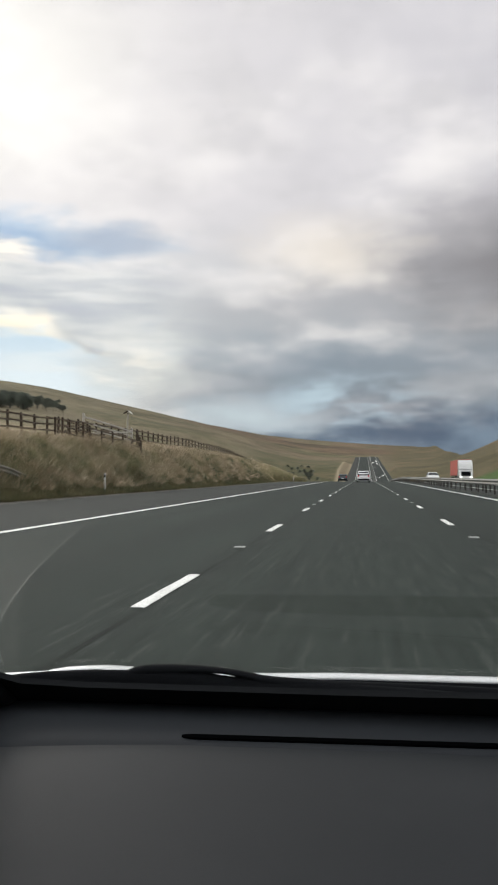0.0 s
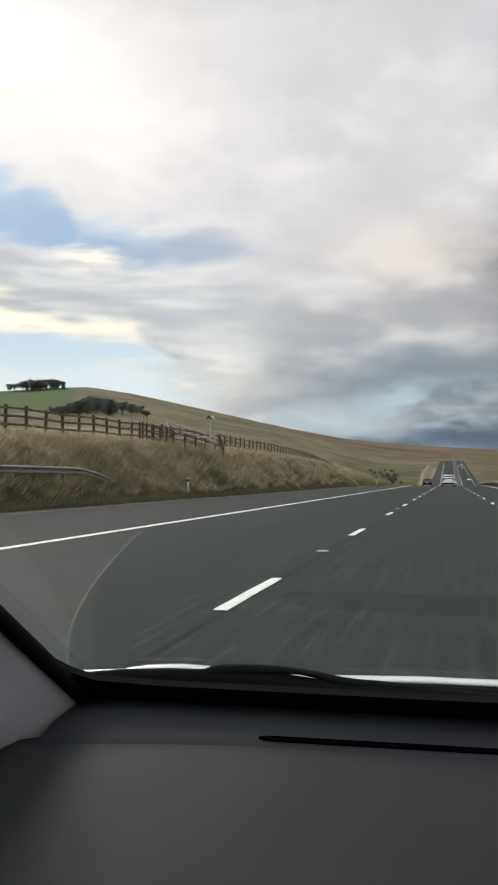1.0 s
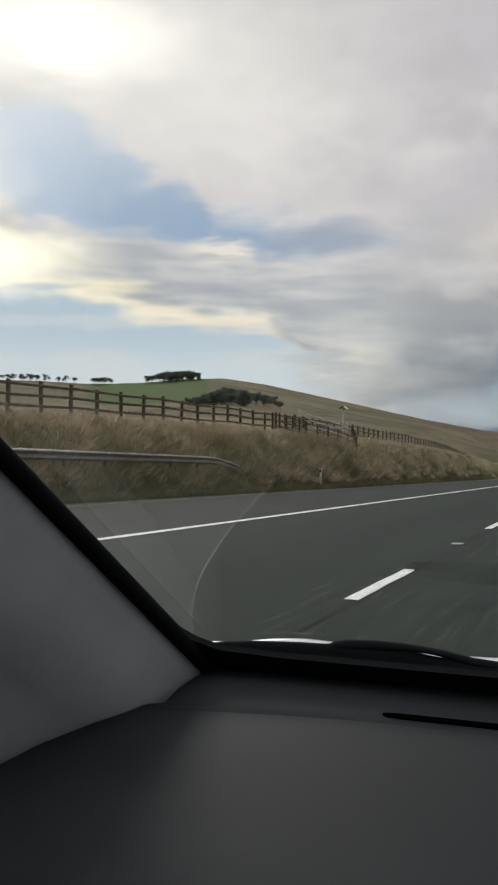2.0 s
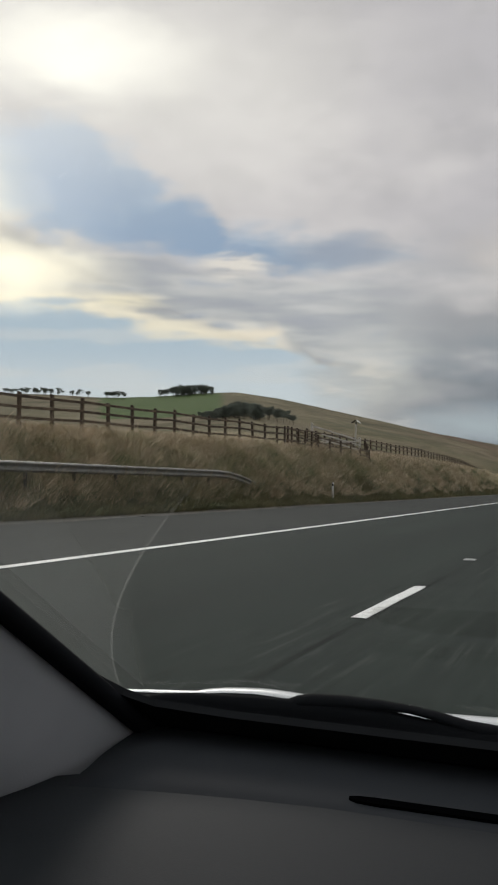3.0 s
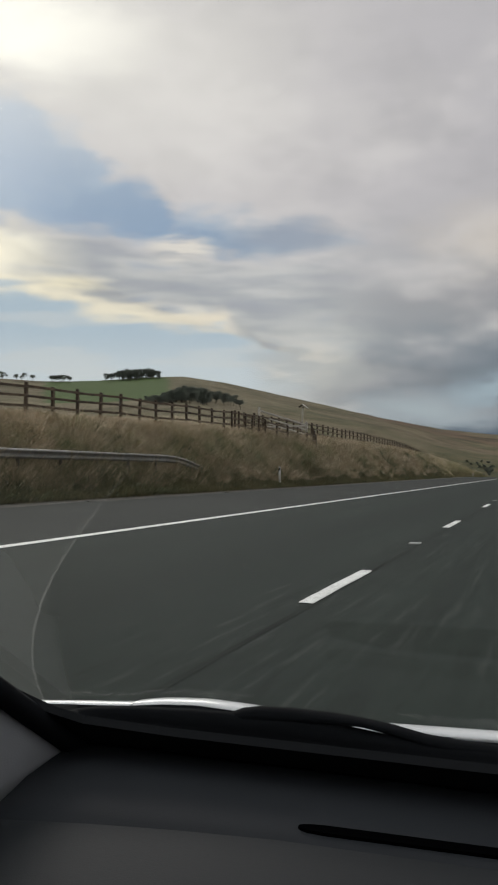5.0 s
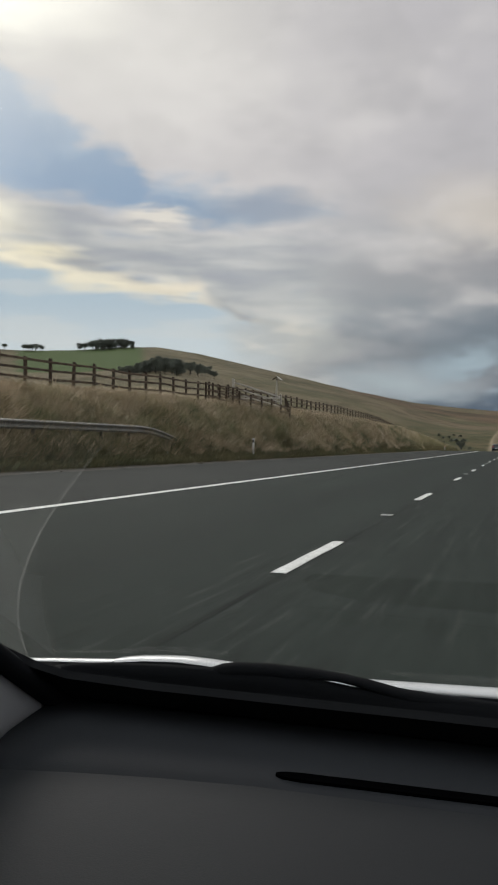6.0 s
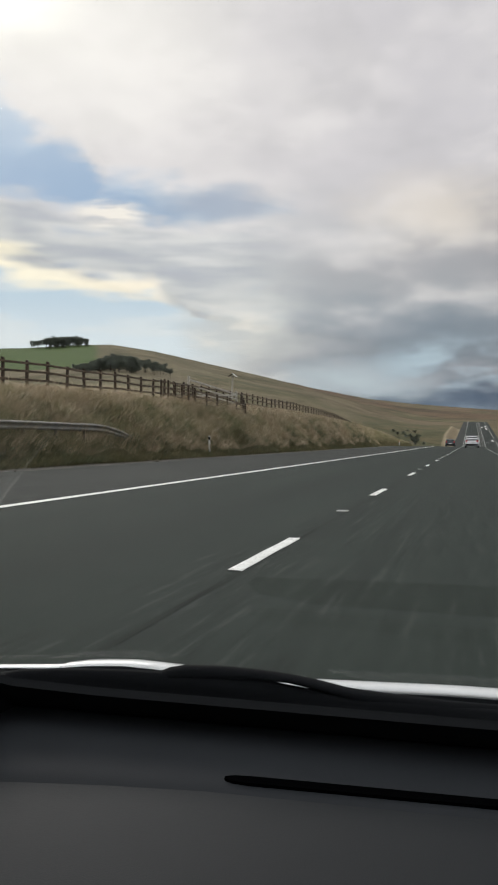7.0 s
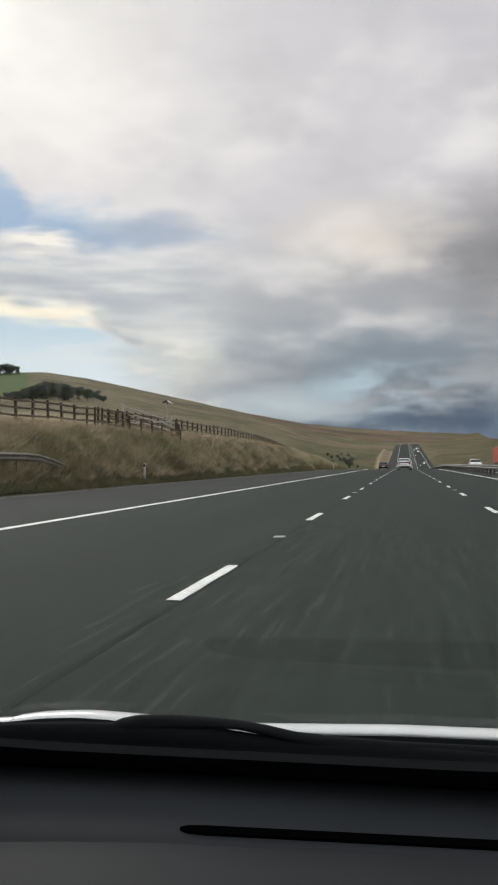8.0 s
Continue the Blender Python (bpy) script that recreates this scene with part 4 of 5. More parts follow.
part("roof_skin", box((1.62, 1.82, 0.02), (0.22, -1.21, 1.495), 0.008), M_WHITE_CAR, car, "white painted roof")

# ---- roadside ----
FENCE_X = -18.0


def fence_x(y):
    return float(np.interp(y, [0, 60, 110, 150, 220], [FENCE_X, FENCE_X, FENCE_X - 0.6, FENCE_X - 2.6, FENCE_X - 7.5]))


def rail_between(a_pt, b_pt, mesh, parent, thick):
    """A unit rail laid from point to point."""
    d = b_pt - a_pt
    turn = d.to_track_quat("Y", "Z").to_matrix().to_4x4()
    return shared("rail", mesh, parent, Matrix.Translation((a_pt + b_pt) / 2) @ turn @ Matrix.Diagonal((1, d.length, 1, 1)))


def unit_rail(wide, high, mat, name):
    bm = box((wide, 1.0, high), bevel=0.0)
    bmesh.ops.bevel(bm, geom=[e for e in bm.edges if abs(e.verts[0].co.y - e.verts[1].co.y) > 0.5], offset=0.008, segments=1, affect="EDGES")
    me = bpy.data.meshes.new(name)
    bm.to_mesh(me)
    bm.free()
    me.materials.append(mat)
    return me


def post_mesh(name, wide, high, mat):
    bm = box((wide, wide, high), (0, 0, high / 2 - 0.25))
    for v in bm.verts:
        if v.co.z > 0.3 and v.co.x > 0:
            v.co.z -= 0.03
    bmesh.ops.bevel(bm, geom=list(bm.edges), offset=0.008, segments=1, affect="EDGES")
    me = bpy.data.meshes.new(name)
    bm.to_mesh(me)
    bm.free()
    me.materials.append(mat)
    return me


def land_at(x, y):
    return float(land(np.array([x]), np.array([y]))[0])


fence = thing("fence", "weathered dark timber post-and-rail fence on the grassy bank", "fence")
POST, RAIL = post_mesh("post", 0.115, 1.55, M_WOOD), unit_rail(0.04, 0.095, M_WOOD, "rail")
rng = random.Random(11)
stations = []
y = 5.0
while y < 215:
    stations.append((fence_x(y), y, land_at(fence_x(y), y)))
    y += 1.85
for i, (x, y, z) in enumerate(stations):
    shared("post", POST, fence, pose(x, y, z, rng.uniform(-2, 2), rng.uniform(-2, 2), rng.uniform(-4, 4)))
for a_st, b_st in zip(stations[::2], stations[2::2]):
    for h in (0.42, 0.78, 1.12):
        j = [rng.uniform(-0.02, 0.02) for _ in range(2)]
        rail_between(Vector((a_st[0] + 0.075, a_st[1] - 0.03, a_st[2] + h + j[0])), Vector((b_st[0] + 0.075, b_st[1] + 0.03, b_st[2] + h + j[1])), RAIL, fence, 0.04)

# stock pen with a pale gate, built against the fence on the bank
pen = thing("stock_pen", "dark timber stock pen on the bank against the fence", "pen")
corners = [(-17.85, 48.5), (-16.9, 52.0), (-16.5, 63.0), (-17.85, 66.5)]
for a_c, b_c in zip(corners, corners[1:]):
    n = 5
    for i in range(n):
        p0 = [a_c[k] + (b_c[k] - a_c[k]) * i / n for k in (0, 1)]
        p1 = [a_c[k] + (b_c[k] - a_c[k]) * (i + 1) / n for k in (0, 1)]
        z0, z1 = land_at(*p0), land_at(*p1)
        shared("post", POST, pen, pose(p0[0], p0[1], z0))
        for h in (0.45, 0.8, 1.15):
            rail_between(Vector((*p0, z0 + h)), Vector((*p1, z1 + h)), RAIL, pen, 0.04)
gate = thing("field_gate", "pale grey timber field gate of the stock pen", "gate")
PALE = unit_rail(0.04, 0.11, M_PALE_WOOD, "rail")
g0, g1 = Vector((-18.15, 54.5, land_at(-18.15, 54.5))), Vector((-16.95, 62.0, land_at(-16.95, 62.0)))
for h in (0.5, 0.85, 1.2, 1.55):
    rail_between(g0 + Vector((0, 0, h)), g1 + Vector((0, 0, h)), PALE, gate, 0.04)
rail_between(g0 + Vector((0, 0, 0.45)), g1 + Vector((0, 0, 1.5)), PALE, gate, 0.04)
for p in (g0, g1):
    shared("stile", post_mesh("stile", 0.13, 2.05, M_PALE_WOOD), gate, pose(*p))


def beam_section(side):
    """Corrugated crash-barrier beam, as (out, up) pairs."""
    return [(0.0, 0.155), (0.035 * side, 0.14), (0.08 * side, 0.105), (0.08 * side, 0.075), (0.02 * side, 0.03), (0.0, 0.0), (0.02 * side, -0.03),
            (0.08 * side, -0.075), (0.08 * side, -0.105), (0.035 * side, -0.14), (0.0, -0.155), (-0.006 * side, -0.155), (-0.006 * side, 0.155)]


def barrier(name, label, x0, y0, y1, high, side, step, ramp_end=False):
    ob = thing(name, label, "crash barrier")
    yy = list(np.linspace(y0, y1, 28)) if y1 < 100 else list(np.arange(y0, y1 + 0.1, 8.0))
    rows = []
    for y in yy:
        z = float(road_z(y)) + high
        if ramp_end and y > y1 - 5.0:
            z -= ((y - y1 + 5.0) / 5.0) ** 1.7 * 0.72
        rows.append([(x0 + o, y, z + u) for o, u in beam_section(side)])
    part("beam", loft(rows, True, True), M_STEEL, ob, "corrugated galvanised beam", False)
    bm = box((0.10, 0.06, 1.0), (0, 0, high + 0.10 - 0.5), 0.006)
    me = bpy.data.meshes.new("support")
    bm.to_mesh(me)
    bm.free()
    me.materials.append(M_OLD_STEEL)
    for y in np.arange(y0 + 1.2, min(y1 - 3, 420), step):
        shared("support", me, ob, pose(x0 - 0.06 * side, y, float(road_z(y))))
    return ob


barrier("verge_barrier", "galvanised steel crash barrier on the verge with sloping end", -15.0, 2.0, 38.0, 1.42, 1, 2.4, True)
barrier("median_barrier", "long galvanised steel crash barrier between the carriageways", 6.5, -20.0, 1300.0, 0.62, -1, 3.2)
barrier("median_barrier", "long galvanised steel crash barrier between the carriageways", 7.3, -20.0, 1300.0, 0.62, 1, 3.2)


def marker_post(x, y, mat_top, label):
    ob = thing("marker_post", label, "marker post", at=pose(x, y, land_at(x, y) if x < EDGE_L else 0.0))
    bm = box((0.11, 0.05, 1.15), (0, 0, 0.45), 0.012)
    part("post", bm, M_POST, ob)
    part("reflector", box((0.09, 0.012, 0.16), (0, -0.032, 0.88), 0.004), mat_top, ob, "coloured reflector")
    return ob


marker_post(-14.1, 46.0, M_BLACK, "white plastic marker post with dark cap in grass")
marker_post(-13.9, 172.0, M_ORANGE, "white plastic marker post with red reflector in grass")


def marker_pole(x, y):
    """Aerial marker: a pale pole that carries a small pitched cap."""
    ob = thing("marker_pole", "pale pole with a small pitched cap beside the fence", "pole", at=pose(x, y, land_at(x, y), 0, 2.5, 0))
    part("pole", tube(0.07, 2.75, (0, 0, 1.15), segments=12, top=0.055), M_PALE_WOOD, ob)
    for side, mat, words in ((-1, M_OLD_STEEL, "dark slope of the cap"), (1, M_POST, "white slope of the cap")):
        bm = bmesh.new()
        bmesh.ops.create_cube(bm, size=1.0, matrix=pose(side * 0.165, 0, 2.60, 0, side * 34.0, 0) @ Matrix.Diagonal((0.42, 0.46, 0.025, 1)))
        part("cap_slope", bm, mat, ob, words)
    part("collar", tube(0.085, 0.07, (0, 0, 2.46), segments=12), M_OLD_STEEL, ob)
    return ob


marker_pole(-18.45, 66.0)

# ---- trees on the hill ----


def tree_meshes(seed, high, flat):
    """Trunk with limbs, and a crown of many small needle clumps, wind-bent and uneven."""
    rng = random.Random(seed)
    bm = bmesh.new()
    top = (rng.uniform(-0.4, 0.4), rng.uniform(-0.4, 0.4), high * 0.9)
    mid = (top[0] * 0.4 + 0.2, top[1] * 0.4, high * 0.5)
    sweep([(0, 0, -0.6), mid, top], [(0.5, 0.5), (0.36, 0.36), (0.1, 0.1)], bm, 6)
    tips = []
    for i in range(16):
        q = rng.uniform(0.50, 0.95) if flat else rng.uniform(0.18, 0.95)
        ang = rng.uniform(0, 6.28)
        reach = high * (rng.uniform(0.12, 0.36) if flat else rng.uniform(0.12, 0.30) * (1.25 - 0.75 * q))
        root = Vector((0, 0, 0)).lerp(Vector(mid), q / 0.5) if q < 0.5 else Vector(mid).lerp(Vector(top), (q - 0.5) / 0.45)
        tip = root + Vector((math.cos(ang) * reach, math.sin(ang) * reach, high * rng.uniform(0.0, 0.08)))
        sweep([root, (root + tip) / 2 + Vector((0, 0, 0.15)), tip], [(0.16, 0.16), (0.11, 0.11), (0.05, 0.05)], bm, 4)
        tips += [tip, (root + tip) / 2]
    tips.append(Vector(top))
    verts, faces = [], []
    for tip in tips:
        for _ in range(34):
            d = Vector((rng.gauss(0, 1), rng.gauss(0, 1), rng.gauss(0, 0.8))) * high * (0.062 if flat else 0.055)
            c = tip + d
            n = Vector((rng.gauss(0, 1), rng.gauss(0, 1), rng.gauss(0, 1))).normalized()
            u = n.orthogonal().normalized() * high * rng.uniform(0.014, 0.034)
            v = n.cross(u) * rng.uniform(0.5, 1.0)
            b = len(verts)
            verts += [c + u, c + v, c - u * rng.uniform(0.6, 1.1), c - v, c + n * u.length * 0.5]
            faces += [(b, b + 1, b + 4), (b + 1, b + 2, b + 4), (b + 2, b + 3, b + 4), (b + 3, b, b + 4)]
    crown = bpy.data.meshes.new("crown")
    crown.from_pydata([tuple(q) for q in verts], [], faces)
    crown.materials.append(M_LEAF)
    trunk = bpy.data.meshes.new("trunk")
    bm.to_mesh(trunk)
    bm.free()
    trunk.materials.append(M_BARK)
    return trunk, crown


KINDS = [tree_meshes(s, 11.5, s % 3 == 0) for s in range(6)]
DENSE = [k for i, k in enumerate(KINDS) if i % 3]
FLAT = KINDS[::3]


def tree(turn, dist, size, group, label, kinds=KINDS, name="pine_tree", wide=1.0):
    x, y = math.sin(radians(turn - SWING)) * dist, math.cos(radians(turn - SWING)) * dist
    ob = thing(name, label, "tree", group, pose(x, y, land_at(x, y) - 0.3, 0, 0, rng.uniform(0, 360)) @ Matrix.Diagonal((size * wide * rng.uniform(1.0, 1.3), size * wide * 1.1, size, 1)))
    trunk, crown = rng.choice(kinds)
    shared("trunk", trunk, ob, Matrix())
    shared("crown", crown, ob, Matrix())


for i in range(84):
    q = rng.random()
    tree(-27.7 + 3.5 * q, rng.uniform(1020, 1085), (0.66 + 0.42 * math.sin(math.pi * min(1.0, 0.12 + q * 0.8))) * rng.uniform(0.60, 1.04), "hilltop clump", "dark wind-shaped pine in a clump on the hill crest",
         FLAT if q < 0.3 or i % 3 == 0 else DENSE)
for i in range(14):
    tree(rng.uniform(-31.3, -29.8), rng.uniform(1035, 1080), rng.uniform(0.55, 0.8), "ridge pines", "thin dark pine in a row on the ridge", FLAT)
for i in range(34):
    tree(rng.uniform(-39.0, -32.0), rng.uniform(1030, 1080), rng.uniform(0.5, 0.85), "ridge pines", "thin dark pine in a row on the ridge", FLAT)
for i in range(130):
    q = rng.random()
    tree(-24.9 + 3.9 * q + rng.uniform(-0.2, 0.2), rng.uniform(430, 470 + 110 * q), (0.30 + 0.38 * math.sin(min(q * 2.1, 1.75)) ** 2) * rng.uniform(0.8, 1.2), "hillside wood", "dense dark conifer of a wood on the hillside", DENSE)
for i in range(34):
    tree(rng.uniform(-21.8, -18.7), rng.uniform(470, 600), rng.uniform(0.36, 0.72), "hillside wood", "scattered flat-topped pine at the edge of the wood", FLAT)

for i in range(40):
    tree(rng.triangular(-4.4, -2.1, -2.8), rng.uniform(600, 690), rng.uniform(0.13, 0.24), "valley scrub", "low dark bush in the dip beside the road", DENSE, "bush", 1.9)

# ---- traffic ----


def wheel_meshes():
    tyre = bmesh.new()
    tube(0.33, 0.22, axis="X", segments=20, bm=tyre)
    bmesh.ops.bevel(tyre, geom=list(tyre.edges), offset=0.025, segments=1, affect="EDGES")
    rim = tube(0.21, 0.235, axis="X", segments=14)
    out = []
    for nm, bm, mat in (("tyre", tyre, M_TYRE), ("rim", rim, M_RIM)):
        me = bpy.data.meshes.new(nm)
        bm.to_mesh(me)
        bm.free()
        me.materials.append(mat)
        out.append(me)
    return out


TYRE, RIM = wheel_meshes()
for sx_ in (-0.53, 0.97):
    for y in (1.20, -1.45):
        wh = new("wheel")
        wh.parent = car
        wh.matrix_basis = pose(sx_, y, 0.28) @ Matrix.Diagonal((0.8, 0.85, 0.85, 1))
        shared("tyre", TYRE, wh, Matrix())
        shared("rim", RIM, wh, Matrix())


def passenger_car(name, label, at, paint, long=4.4, wide=1.82, high=1.55, tail_up=True, lit=False):
    """A car facing +y, its body lofted from sections along its length."""
    ob = thing(name, label, "car", at=at)
    hl, hw = long / 2, wide / 2
    shell = []
    # place along the car, roof height, waist height, narrowing
    prof = [(-hl, 0.62, 0.60, 0.86), (-hl + 0.06, 0.95, 0.90, 0.93), (-hl + 0.25, high * 0.80 if tail_up else 0.98, 0.98, 0.97), (-hl + 0.62, high * 0.985 if tail_up else 1.02, 0.97, 0.99),
            (-hl + 1.3, high, 0.95, 1.0), (0.15, high * 0.99, 0.94, 1.0), (0.75, high * 0.80, 0.94, 1.0), (1.12, 0.98, 0.93, 0.99), (hl - 0.45, 0.86, 0.82, 0.96), (hl - 0.1, 0.72, 0.68, 0.90), (hl, 0.55, 0.52, 0.84)]
    for y, roof, waist, nar in prof:
        wdt = hw * nar
        slim = wdt * (0.78 if roof > waist + 0.2 else 0.92)
        half = [(wdt * 0.90, 0.22), (wdt, 0.36), (wdt, 0.66 * waist + 0.1), (wdt * 0.97, waist), (slim, max(roof - 0.07, waist + 0.005)), (slim * 0.86, roof)]
        shell.append([(x, y, z) for x, z in half] + [(-x, y, z) for x, z in half[::-1]])
    part("body", loft(shell, True, True), paint, ob, "", True)
    ry = -hl + 0.22 if tail_up else -hl + 0.8
    rear = bmesh.new()
    zt, zb = high * 0.93, 1.02
    y_t, y_b = (-hl + 0.40, -hl + 0.115) if tail_up else (-hl + 1.15, -hl + 0.55)
    loft([[(-hw * 0.70, y_t - 0.02, zt), (hw * 0.70, y_t - 0.02, zt)], [(-hw * 0.84, y_b - 0.03, zb), (hw * 0.84, y_b - 0.03, zb)]], bm=rear)
    part("rear_window", rear, M_CAR_GLASS, ob)
    front = loft([[(-hw * 0.70, 0.42, high * 0.95), (hw * 0.70, 0.42, high * 0.95)], [(-hw * 0.88, 1.10, 1.02), (hw * 0.88, 1.10, 1.02)]])
    part("front_window", front, M_CAR_GLASS, ob)
    for sx_ in (-1, 1):
        part("side_window", loft([[(sx_ * (hw * 0.80), y, high * 0.93) for y in (-hl + 0.95, -0.2, 0.35)], [(sx_ * (hw * 0.985), y, 1.0) for y in (-hl + 0.7, -0.2, 0.95)]]), M_CAR_GLASS, ob)
        part("tail_lamp", box((0.22, 0.07, 0.26), (sx_ * hw * 0.76, -hl + 0.06, 0.93), 0.02), M_TAIL, ob, "red tail lamp")
        part("headlamp", box((0.30, 0.10, 0.14), (sx_ * hw * 0.66, hl - 0.09, 0.66), 0.02), M_LAMP if lit else M_POST, ob, "headlamp")
        for y in (-hl + 0.85, hl - 0.88):
            wh = new("wheel")
            wh.parent = ob
            wh.matrix_basis = pose(sx_ * (hw - 0.10), y, 0.33)
            shared("tyre", TYRE, wh, Matrix())
            shared("rim", RIM, wh, Matrix())
    part("bumper", box((wide * 0.88, 0.12, 0.22), (0, -hl + 0.02, 0.43), 0.04), M_BLACK, ob, "dark rear bumper")
    part("number_plate", box((0.52, 0.015, 0.11), (0, -hl - 0.045, 0.62 if tail_up else 0.52), 0.003), M_POST, ob, "pale number plate")
    return ob


def on_road(x, y, back=False):
    z, dz = float(road_z(y)), float(road_z(y + 2) - road_z(y - 2)) / 4
    return pose(x, y, z, math.degrees(math.atan(dz)) * (-1 if back else 1), 0, 180 if back else 0)


passenger_car("estate_car", "white sport utility car driving ahead on the motorway", on_road(-0.1, 126), M_WHITE_CAR, 4.6, 1.88, 1.66)
passenger_car("hatchback", "dark blue hatchback in the slow lane ahead", on_road(-4.0, 166), M_DARK_CAR, 4.2, 1.78, 1.46)
passenger_car("saloon_car", "dark car far ahead on the climbing road", on_road(-0.3, 640), M_DARK_CAR, 4.4, 1.8, 1.48)
passenger_car("saloon_car", "dark car far ahead on the climbing road", on_road(3.2, 760), M_DARK_CAR, 4.4, 1.8, 1.48)
for x, y in ((10.6, 655), (14.4, 690), (10.6, 860), (14.4, 985), (10.6, 1040), (14.4, 1090)):
    passenger_car("oncoming_car", "oncoming car with lit headlamps on the far carriageway", on_road(x, y, True), rng.choice([M_WHITE_CAR, M_GREY_CAR]), 4.4, 1.8, 1.5, True, True)
passenger_car("oncoming_car", "white oncoming car behind the median barrier", on_road(10.6, 138, True), M_WHITE_CAR, 4.4, 1.8, 1.5, True, False)


def panel_van(at):
    ob = thing("panel_van", "white panel van climbing the road ahead", "van", at=at)
    rows = []
    for y, top, bottom, nar in [(-2.9, 2.1, 0.5, 0.9), (-2.85, 2.45, 0.4, 0.98), (-2.5, 2.5, 0.35, 1.0), (1.0, 2.5, 0.35, 1.0), (1.7, 2.1, 0.35, 0.98), (2.2, 1.3, 0.35, 0.96), (2.9, 1.0, 0.4, 0.88)]:
        wd = 1.0 * nar
        half = [(wd * 0.92, bottom), (wd, bottom + 0.15), (wd, top * 0.6), (wd * 0.92, top - 0.08), (wd * 0.8, top)]
        rows.append([(x, y, z) for x, z in half] + [(-x, y, z) for x, z in half[::-1]])
    part("body", loft(rows, True, True), M_WHITE_CAR, ob, "", True)
    for s in (-1, 1):
        part("rear_window", box((0.6, 0.02, 0.5), (s * 0.42, -2.9, 1.75), 0.004), M_CAR_GLASS, ob)
        part("tail_lamp", box((0.12, 0.05, 0.5), (s * 0.86, -2.88, 1.0), 0.01), M_TAIL, ob, "red tail lamp")
        for y in (-1.8, 1.9):
            wh = new("wheel")
            wh.parent = ob
            wh.matrix_basis = pose(s * 0.88, y, 0.33)
            shared("tyre", TYRE, wh, Matrix())
            shared("rim", RIM, wh, Matrix())
    return ob


panel_van(on_road(3.4, 610))


def lorry(at):
    """Articulated lorry, its nose towards the viewer."""
    ob = thing("lorry", "oncoming articulated lorry with white cab and red trailer", "lorry", at=at)
    part("trailer", box((2.5, 12.5, 2.75), (0, -3.6, 2.55), 0.04), M_RED, ob, "red curtain-sided trailer")
    rows = []
    for y, top, nar in [(3.0, 3.5, 0.96), (3.2, 3.85, 1.0), (4.4, 3.75, 1.0), (4.9, 3.1, 0.98), (5.25, 2.2, 0.97), (5.35, 0.9, 0.95)]:
        wd = 1.24 * nar
        half = [(wd, 0.45), (wd, top - 0.2), (wd * 0.9, top)]
        rows.append([(x, y, z) for x, z in half] + [(-x, y, z) for x, z in half[::-1]])
    cab = part("cab", loft(rows, True, True), M_WHITE_CAR, ob, "white cab")
    part("windscreen", loft([[(-1.08, 4.86, 3.0), (1.08, 4.86, 3.0)], [(-1.14, 5.29, 2.1), (1.14, 5.29, 2.1)]]), M_CAR_GLASS, cab)
    part("grille", box((1.6, 0.06, 0.8), (0, 5.36, 1.35), 0.02), M_BLACK, cab)
    part("bumper", box((2.4, 0.2, 0.4), (0, 5.35, 0.62), 0.05), M_WHITE_CAR, cab)
    for s in (-1, 1):
        part("headlamp", box((0.35, 0.06, 0.18), (s * 0.9, 5.42, 0.75), 0.02), M_LAMP, cab, "lit headlamp")
        for y in (4.2, 1.5, -7.0, -8.3):
            wh = new("wheel")
            wh.parent = ob
            wh.matrix_basis = pose(s * 1.08, y, 0.5) @ Matrix.Scale(1.5, 4)
            shared("tyre", TYRE, wh, Matrix())
            shared("rim", RIM, wh, Matrix())
    part("chassis", box((0.9, 13.5, 0.3), (0, -2.8, 0.95), 0.02), M_BLACK, ob)
    return ob


lorry(on_road(17.9, 163, True))

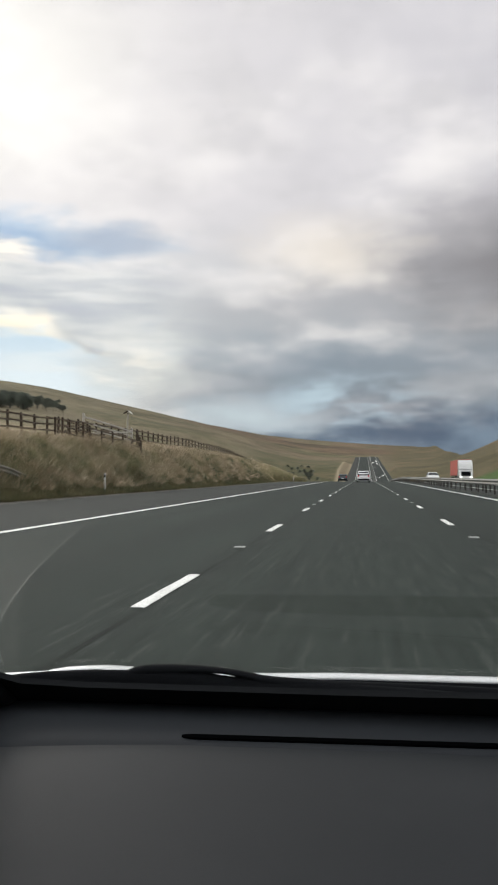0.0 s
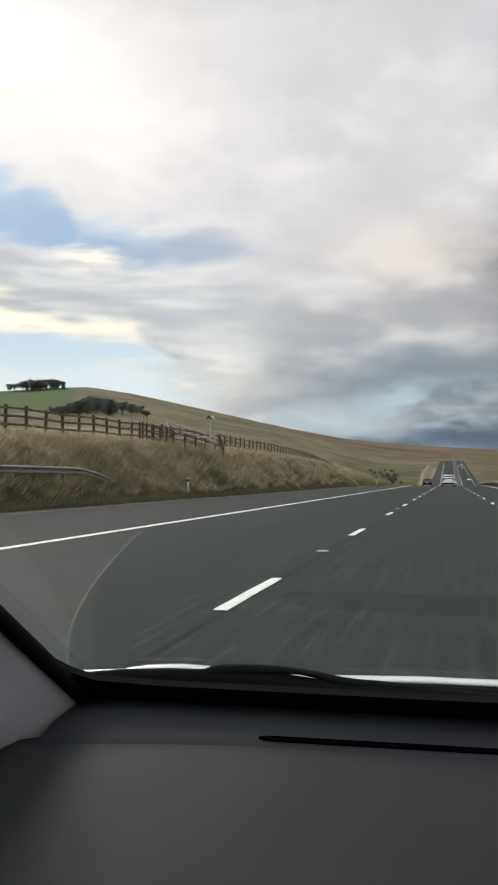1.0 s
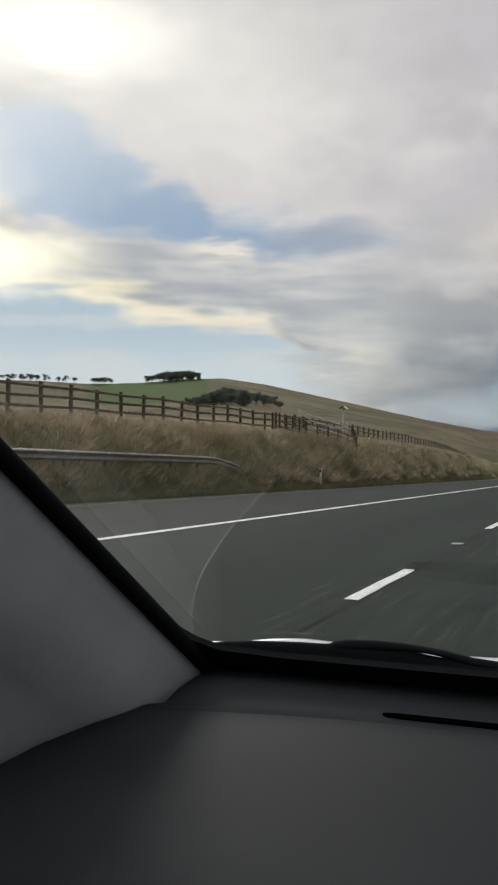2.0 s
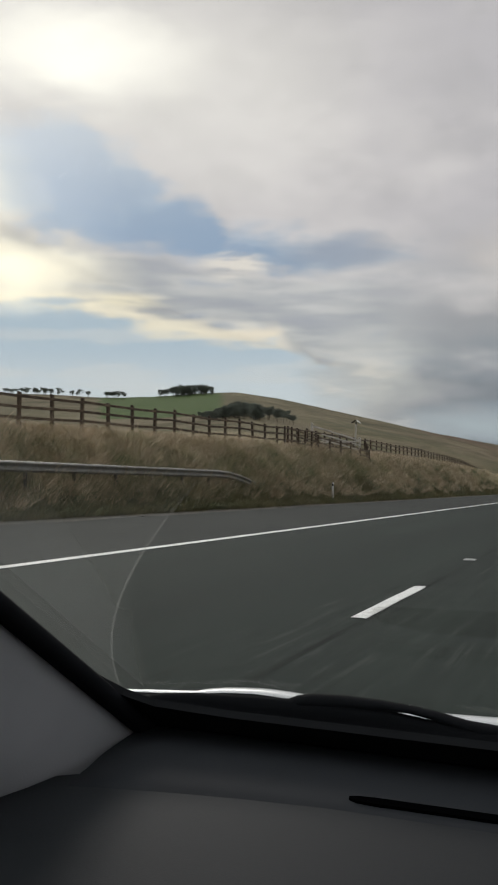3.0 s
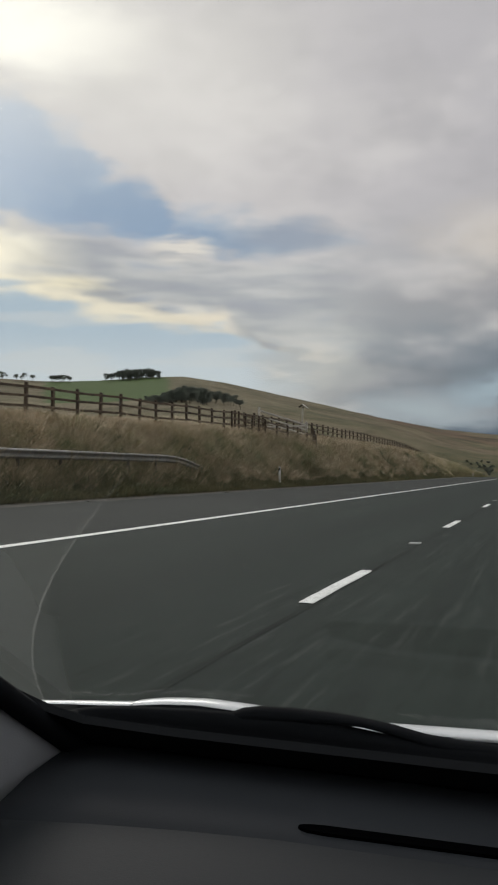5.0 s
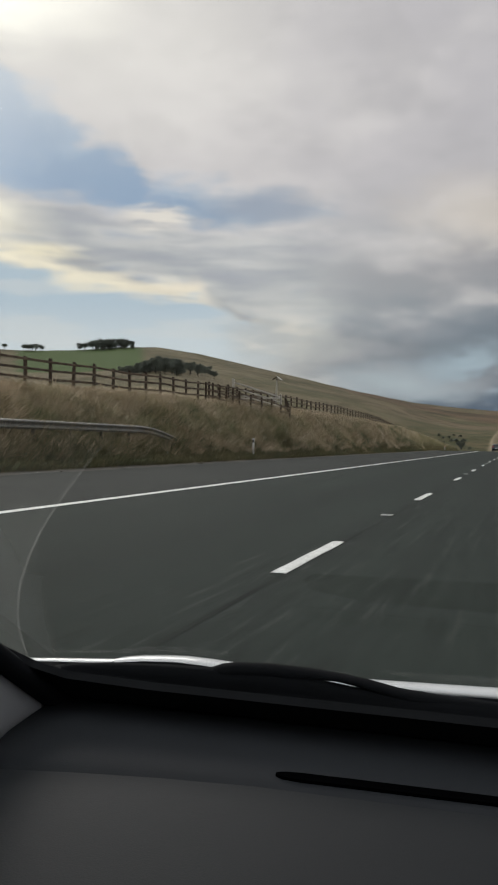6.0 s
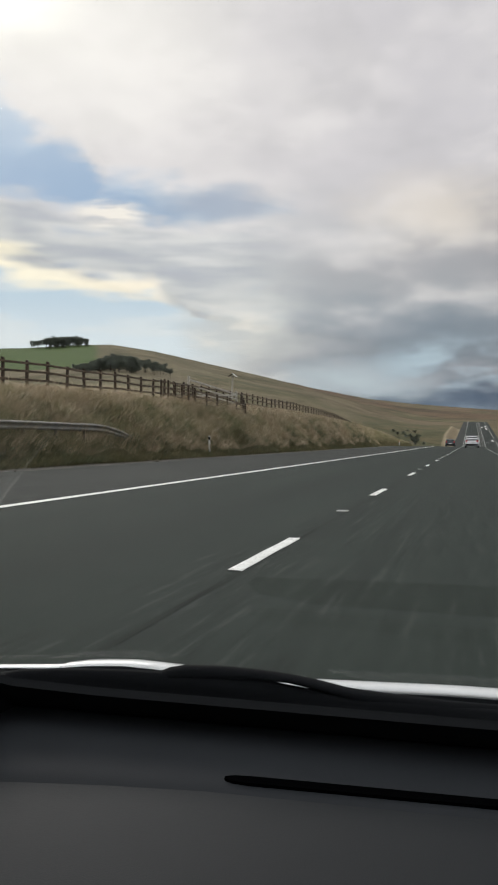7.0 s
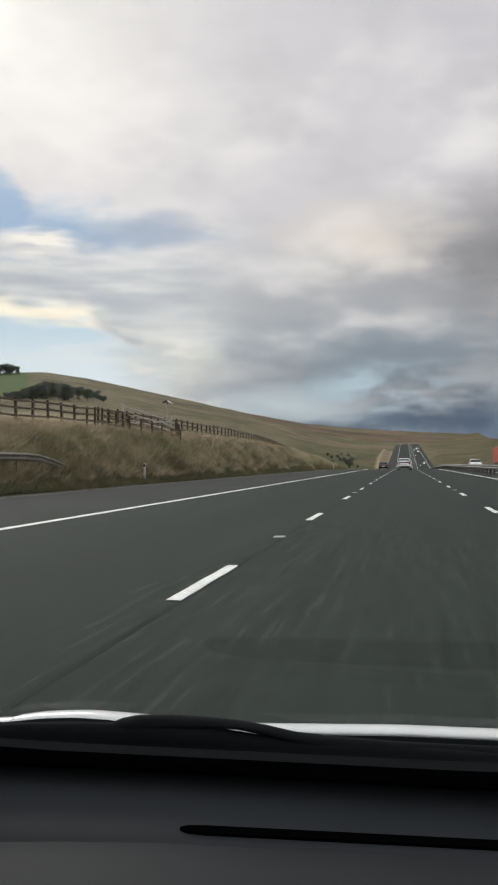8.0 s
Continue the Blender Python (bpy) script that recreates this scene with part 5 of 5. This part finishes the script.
# ---- grass on the bank ----


def grass(name, label, count, x_lo, x_hi, y_lo, y_hi, long, wide, seed, power=1.6, mat=M_BLADES, per_tuft=40):
    """Many bent blades, rooted on the land, thinning with distance."""
    g = np.random.RandomState(seed)
    tufts = count // per_tuft
    tx = g.uniform(x_lo, x_hi, tufts)
    ty = y_lo + (y_hi - y_lo) * g.uniform(0, 1, tufts) ** power
    tsize = np.clip(g.lognormal(0.0, 0.5, tufts), 0.4, 2.4)
    pick = g.randint(0, tufts, count)
    spread_x, spread_y = g.normal(0, 0.20, count) * tsize[pick], g.normal(0, 0.20, count) * tsize[pick]
    px = np.clip(tx[pick] + spread_x, x_lo, x_hi)
    py = ty[pick] + spread_y
    pz = land(px, py) - 0.03
    ang = g.uniform(0, 2 * math.pi, count)
    tall = long * np.clip(g.normal(0.8, 0.22, count), 0.3, 1.5) * (0.45 + 0.6 * tsize[pick]) * (0.45 + 0.55 * ease(EDGE_L - px, 0.4, 2.0)) * (1 - 0.5 * ease(EDGE_L - px, 3.4, 4.8))
    w_ = wide * (0.7 + 0.6 * g.uniform(0, 1, count)) * (1 + py / 60)
    lean = tall * g.uniform(0.35, 1.5, count)
    la = np.arctan2(spread_y, spread_x + 0.05) + g.normal(0, 0.6, count)
    ca, sa = np.cos(ang) * w_ / 2, np.sin(ang) * w_ / 2
    dx, dy = np.cos(la) * lean, np.sin(la) * lean
    root = np.stack([px, py, pz], -1)
    off = np.stack([ca, sa, np.zeros(count)], -1)
    mid = root + np.stack([dx * 0.35, dy * 0.35, tall * 0.6], -1)
    tip = root + np.stack([dx, dy, tall], -1)
    verts = np.stack([root - off, root + off, mid + off * 0.7, mid - off * 0.7, tip], 1).reshape(-1, 3)
    b = np.arange(count) * 5
    tri = np.concatenate([np.stack([b, b + 1, b + 2], -1), np.stack([b, b + 2, b + 3], -1), np.stack([b + 3, b + 2, b + 4], -1)])
    ob = raw_mesh(name, verts, tri, mat)
    return tagged(ob, label, "grass", kind="stuff")


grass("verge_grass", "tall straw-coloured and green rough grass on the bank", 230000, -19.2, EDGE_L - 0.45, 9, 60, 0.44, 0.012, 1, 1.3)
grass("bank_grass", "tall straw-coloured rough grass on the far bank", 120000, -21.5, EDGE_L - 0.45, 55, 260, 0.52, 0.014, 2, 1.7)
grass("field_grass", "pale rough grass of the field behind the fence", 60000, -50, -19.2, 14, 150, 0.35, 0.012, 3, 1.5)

M_WEEDS = material("dark_weeds", [(0, (0.055, 0.070, 0.030)), (1, (0.13, 0.14, 0.065))], 1.2, 5.0, 0.85)
M_TUSSOCK = material("tussock_straw", [(0, (0.26, 0.20, 0.125)), (0.45, (0.47, 0.375, 0.26)), (1, (0.66, 0.55, 0.40))], 0.8, 5.0, 0.85)
M_PALE_TUFT = material("pale_seed_heads", [(0, (0.46, 0.365, 0.255)), (1, (0.74, 0.62, 0.46))], 1.5, 5.0, 0.85)
grass("bank_weeds", "dark green broad-leaved weeds low on the bank", 60000, -17.4, EDGE_L - 0.5, 9, 130, 0.34, 0.030, 7, 1.5, M_WEEDS, 90)
grass("tussock_grass", "dense tan tussocks of bent grass on the bank", 80000, -18.2, -14.3, 9, 110, 0.52, 0.015, 9, 1.4, M_TUSSOCK, 150)
grass("seed_grass", "tall pale seeding grass in tussocks on the bank", 30000, -18.6, -14.6, 9, 130, 0.50, 0.009, 8, 1.5, M_PALE_TUFT, 60)


def spoil_heap(x, y, wide, high):
    """Low uneven heap of bare peat."""
    g = random.Random(11)
    rows = []
    for i in range(13):
        a_ = math.pi * 2 * i / 12
        rows.append([])
        for j in range(7):
            q = j / 6
            lump = 1 + 0.10 * math.sin(3 * a_ + 1.3) + 0.07 * math.sin(5 * a_ + 4 * q)
            rr = wide / 2 * q * lump
            rows[-1].append((rr * math.cos(a_), rr * 0.8 * math.sin(a_), high * (1 - q * q) ** 1.2 * (1 + 0.06 * g.uniform(-1, 1)) - 0.3 * q))
    bm = loft(rows)
    bmesh.ops.remove_doubles(bm, verts=bm.verts, dist=0.02)
    ob = finish(new("spoil_heap", bpy.data.meshes.new("spoil_heap")), bm, M_PEAT, True)
    tagged(ob, "low heap of dark bare peat on the bank", "heap")
    ob.location = (x, y, land_at(x, y))
    return ob


M_PEAT = material("bare_peat", [(0, (0.030, 0.022, 0.015)), (1, (0.075, 0.055, 0.035))], 1.5, 6.0, 0.95, 0.6, 6.0)
spoil_heap(-22.5, 172.0, 9.0, 1.5)


# ---- washed-out soil along the tarmac edge ----
M_WASH = material("washed_soil", [(0, (0.030, 0.026, 0.020)), (0.5, (0.060, 0.052, 0.040)), (1, (0.105, 0.095, 0.075))], 3.0, 8.0, 0.95, 0.6, 40.0, second=(0.6, (0.040, 0.040, 0.034), 0.6))
wash_y = np.concatenate([np.arange(2.0, 60.0, 0.25), np.arange(60.0, 260.0, 1.2)])
reach = 0.42 + 0.30 * ripple(wash_y * 0, wash_y, 3.0, 21) + 0.22 * ripple(wash_y * 0, wash_y, 0.9, 22)
rows_in = np.stack([np.full_like(wash_y, EDGE_L - 0.15), wash_y, road_z(wash_y) + 0.012], -1)
rows_out = np.stack([EDGE_L + np.clip(reach, 0.02, None), wash_y, road_z(wash_y) + 0.0035], -1)
n_w = len(wash_y)
w_i = np.arange(n_w - 1)
wash = raw_mesh("soil_wash", np.concatenate([rows_in, rows_out]), np.stack([w_i, w_i + n_w, w_i + n_w + 1, w_i + 1], -1), M_WASH)
tagged(wash, "ragged strip of brown soil and grit on the tarmac edge", "soil", kind="stuff")

# stones lying on the edge
M_PALE_STONE = plain("pale_stone", (0.42, 0.41, 0.38), 0.9)
g_l = random.Random(33)
for i in range(26):
    bm = bmesh.new()
    bmesh.ops.create_icosphere(bm, subdivisions=1, radius=1.0)
    for v in bm.verts:
        v.co *= g_l.uniform(0.7, 1.2)
    size = g_l.uniform(0.014, 0.036)
    bmesh.ops.scale(bm, verts=bm.verts, vec=(size * g_l.uniform(0.8, 1.7), size * g_l.uniform(0.8, 1.7), size * 0.6))
    ob = finish(new("stone", bpy.data.meshes.new("stone")), bm, M_PALE_STONE if i % 6 == 0 else M_WASH)
    tagged(ob, "small loose stone on the gritty tarmac edge", "stone", "edge stones")
    y = 8.0 + 70.0 * g_l.random()
    ob.location = (EDGE_L + g_l.uniform(-0.05, 0.5), y, float(road_z(y)) + size * 0.45)
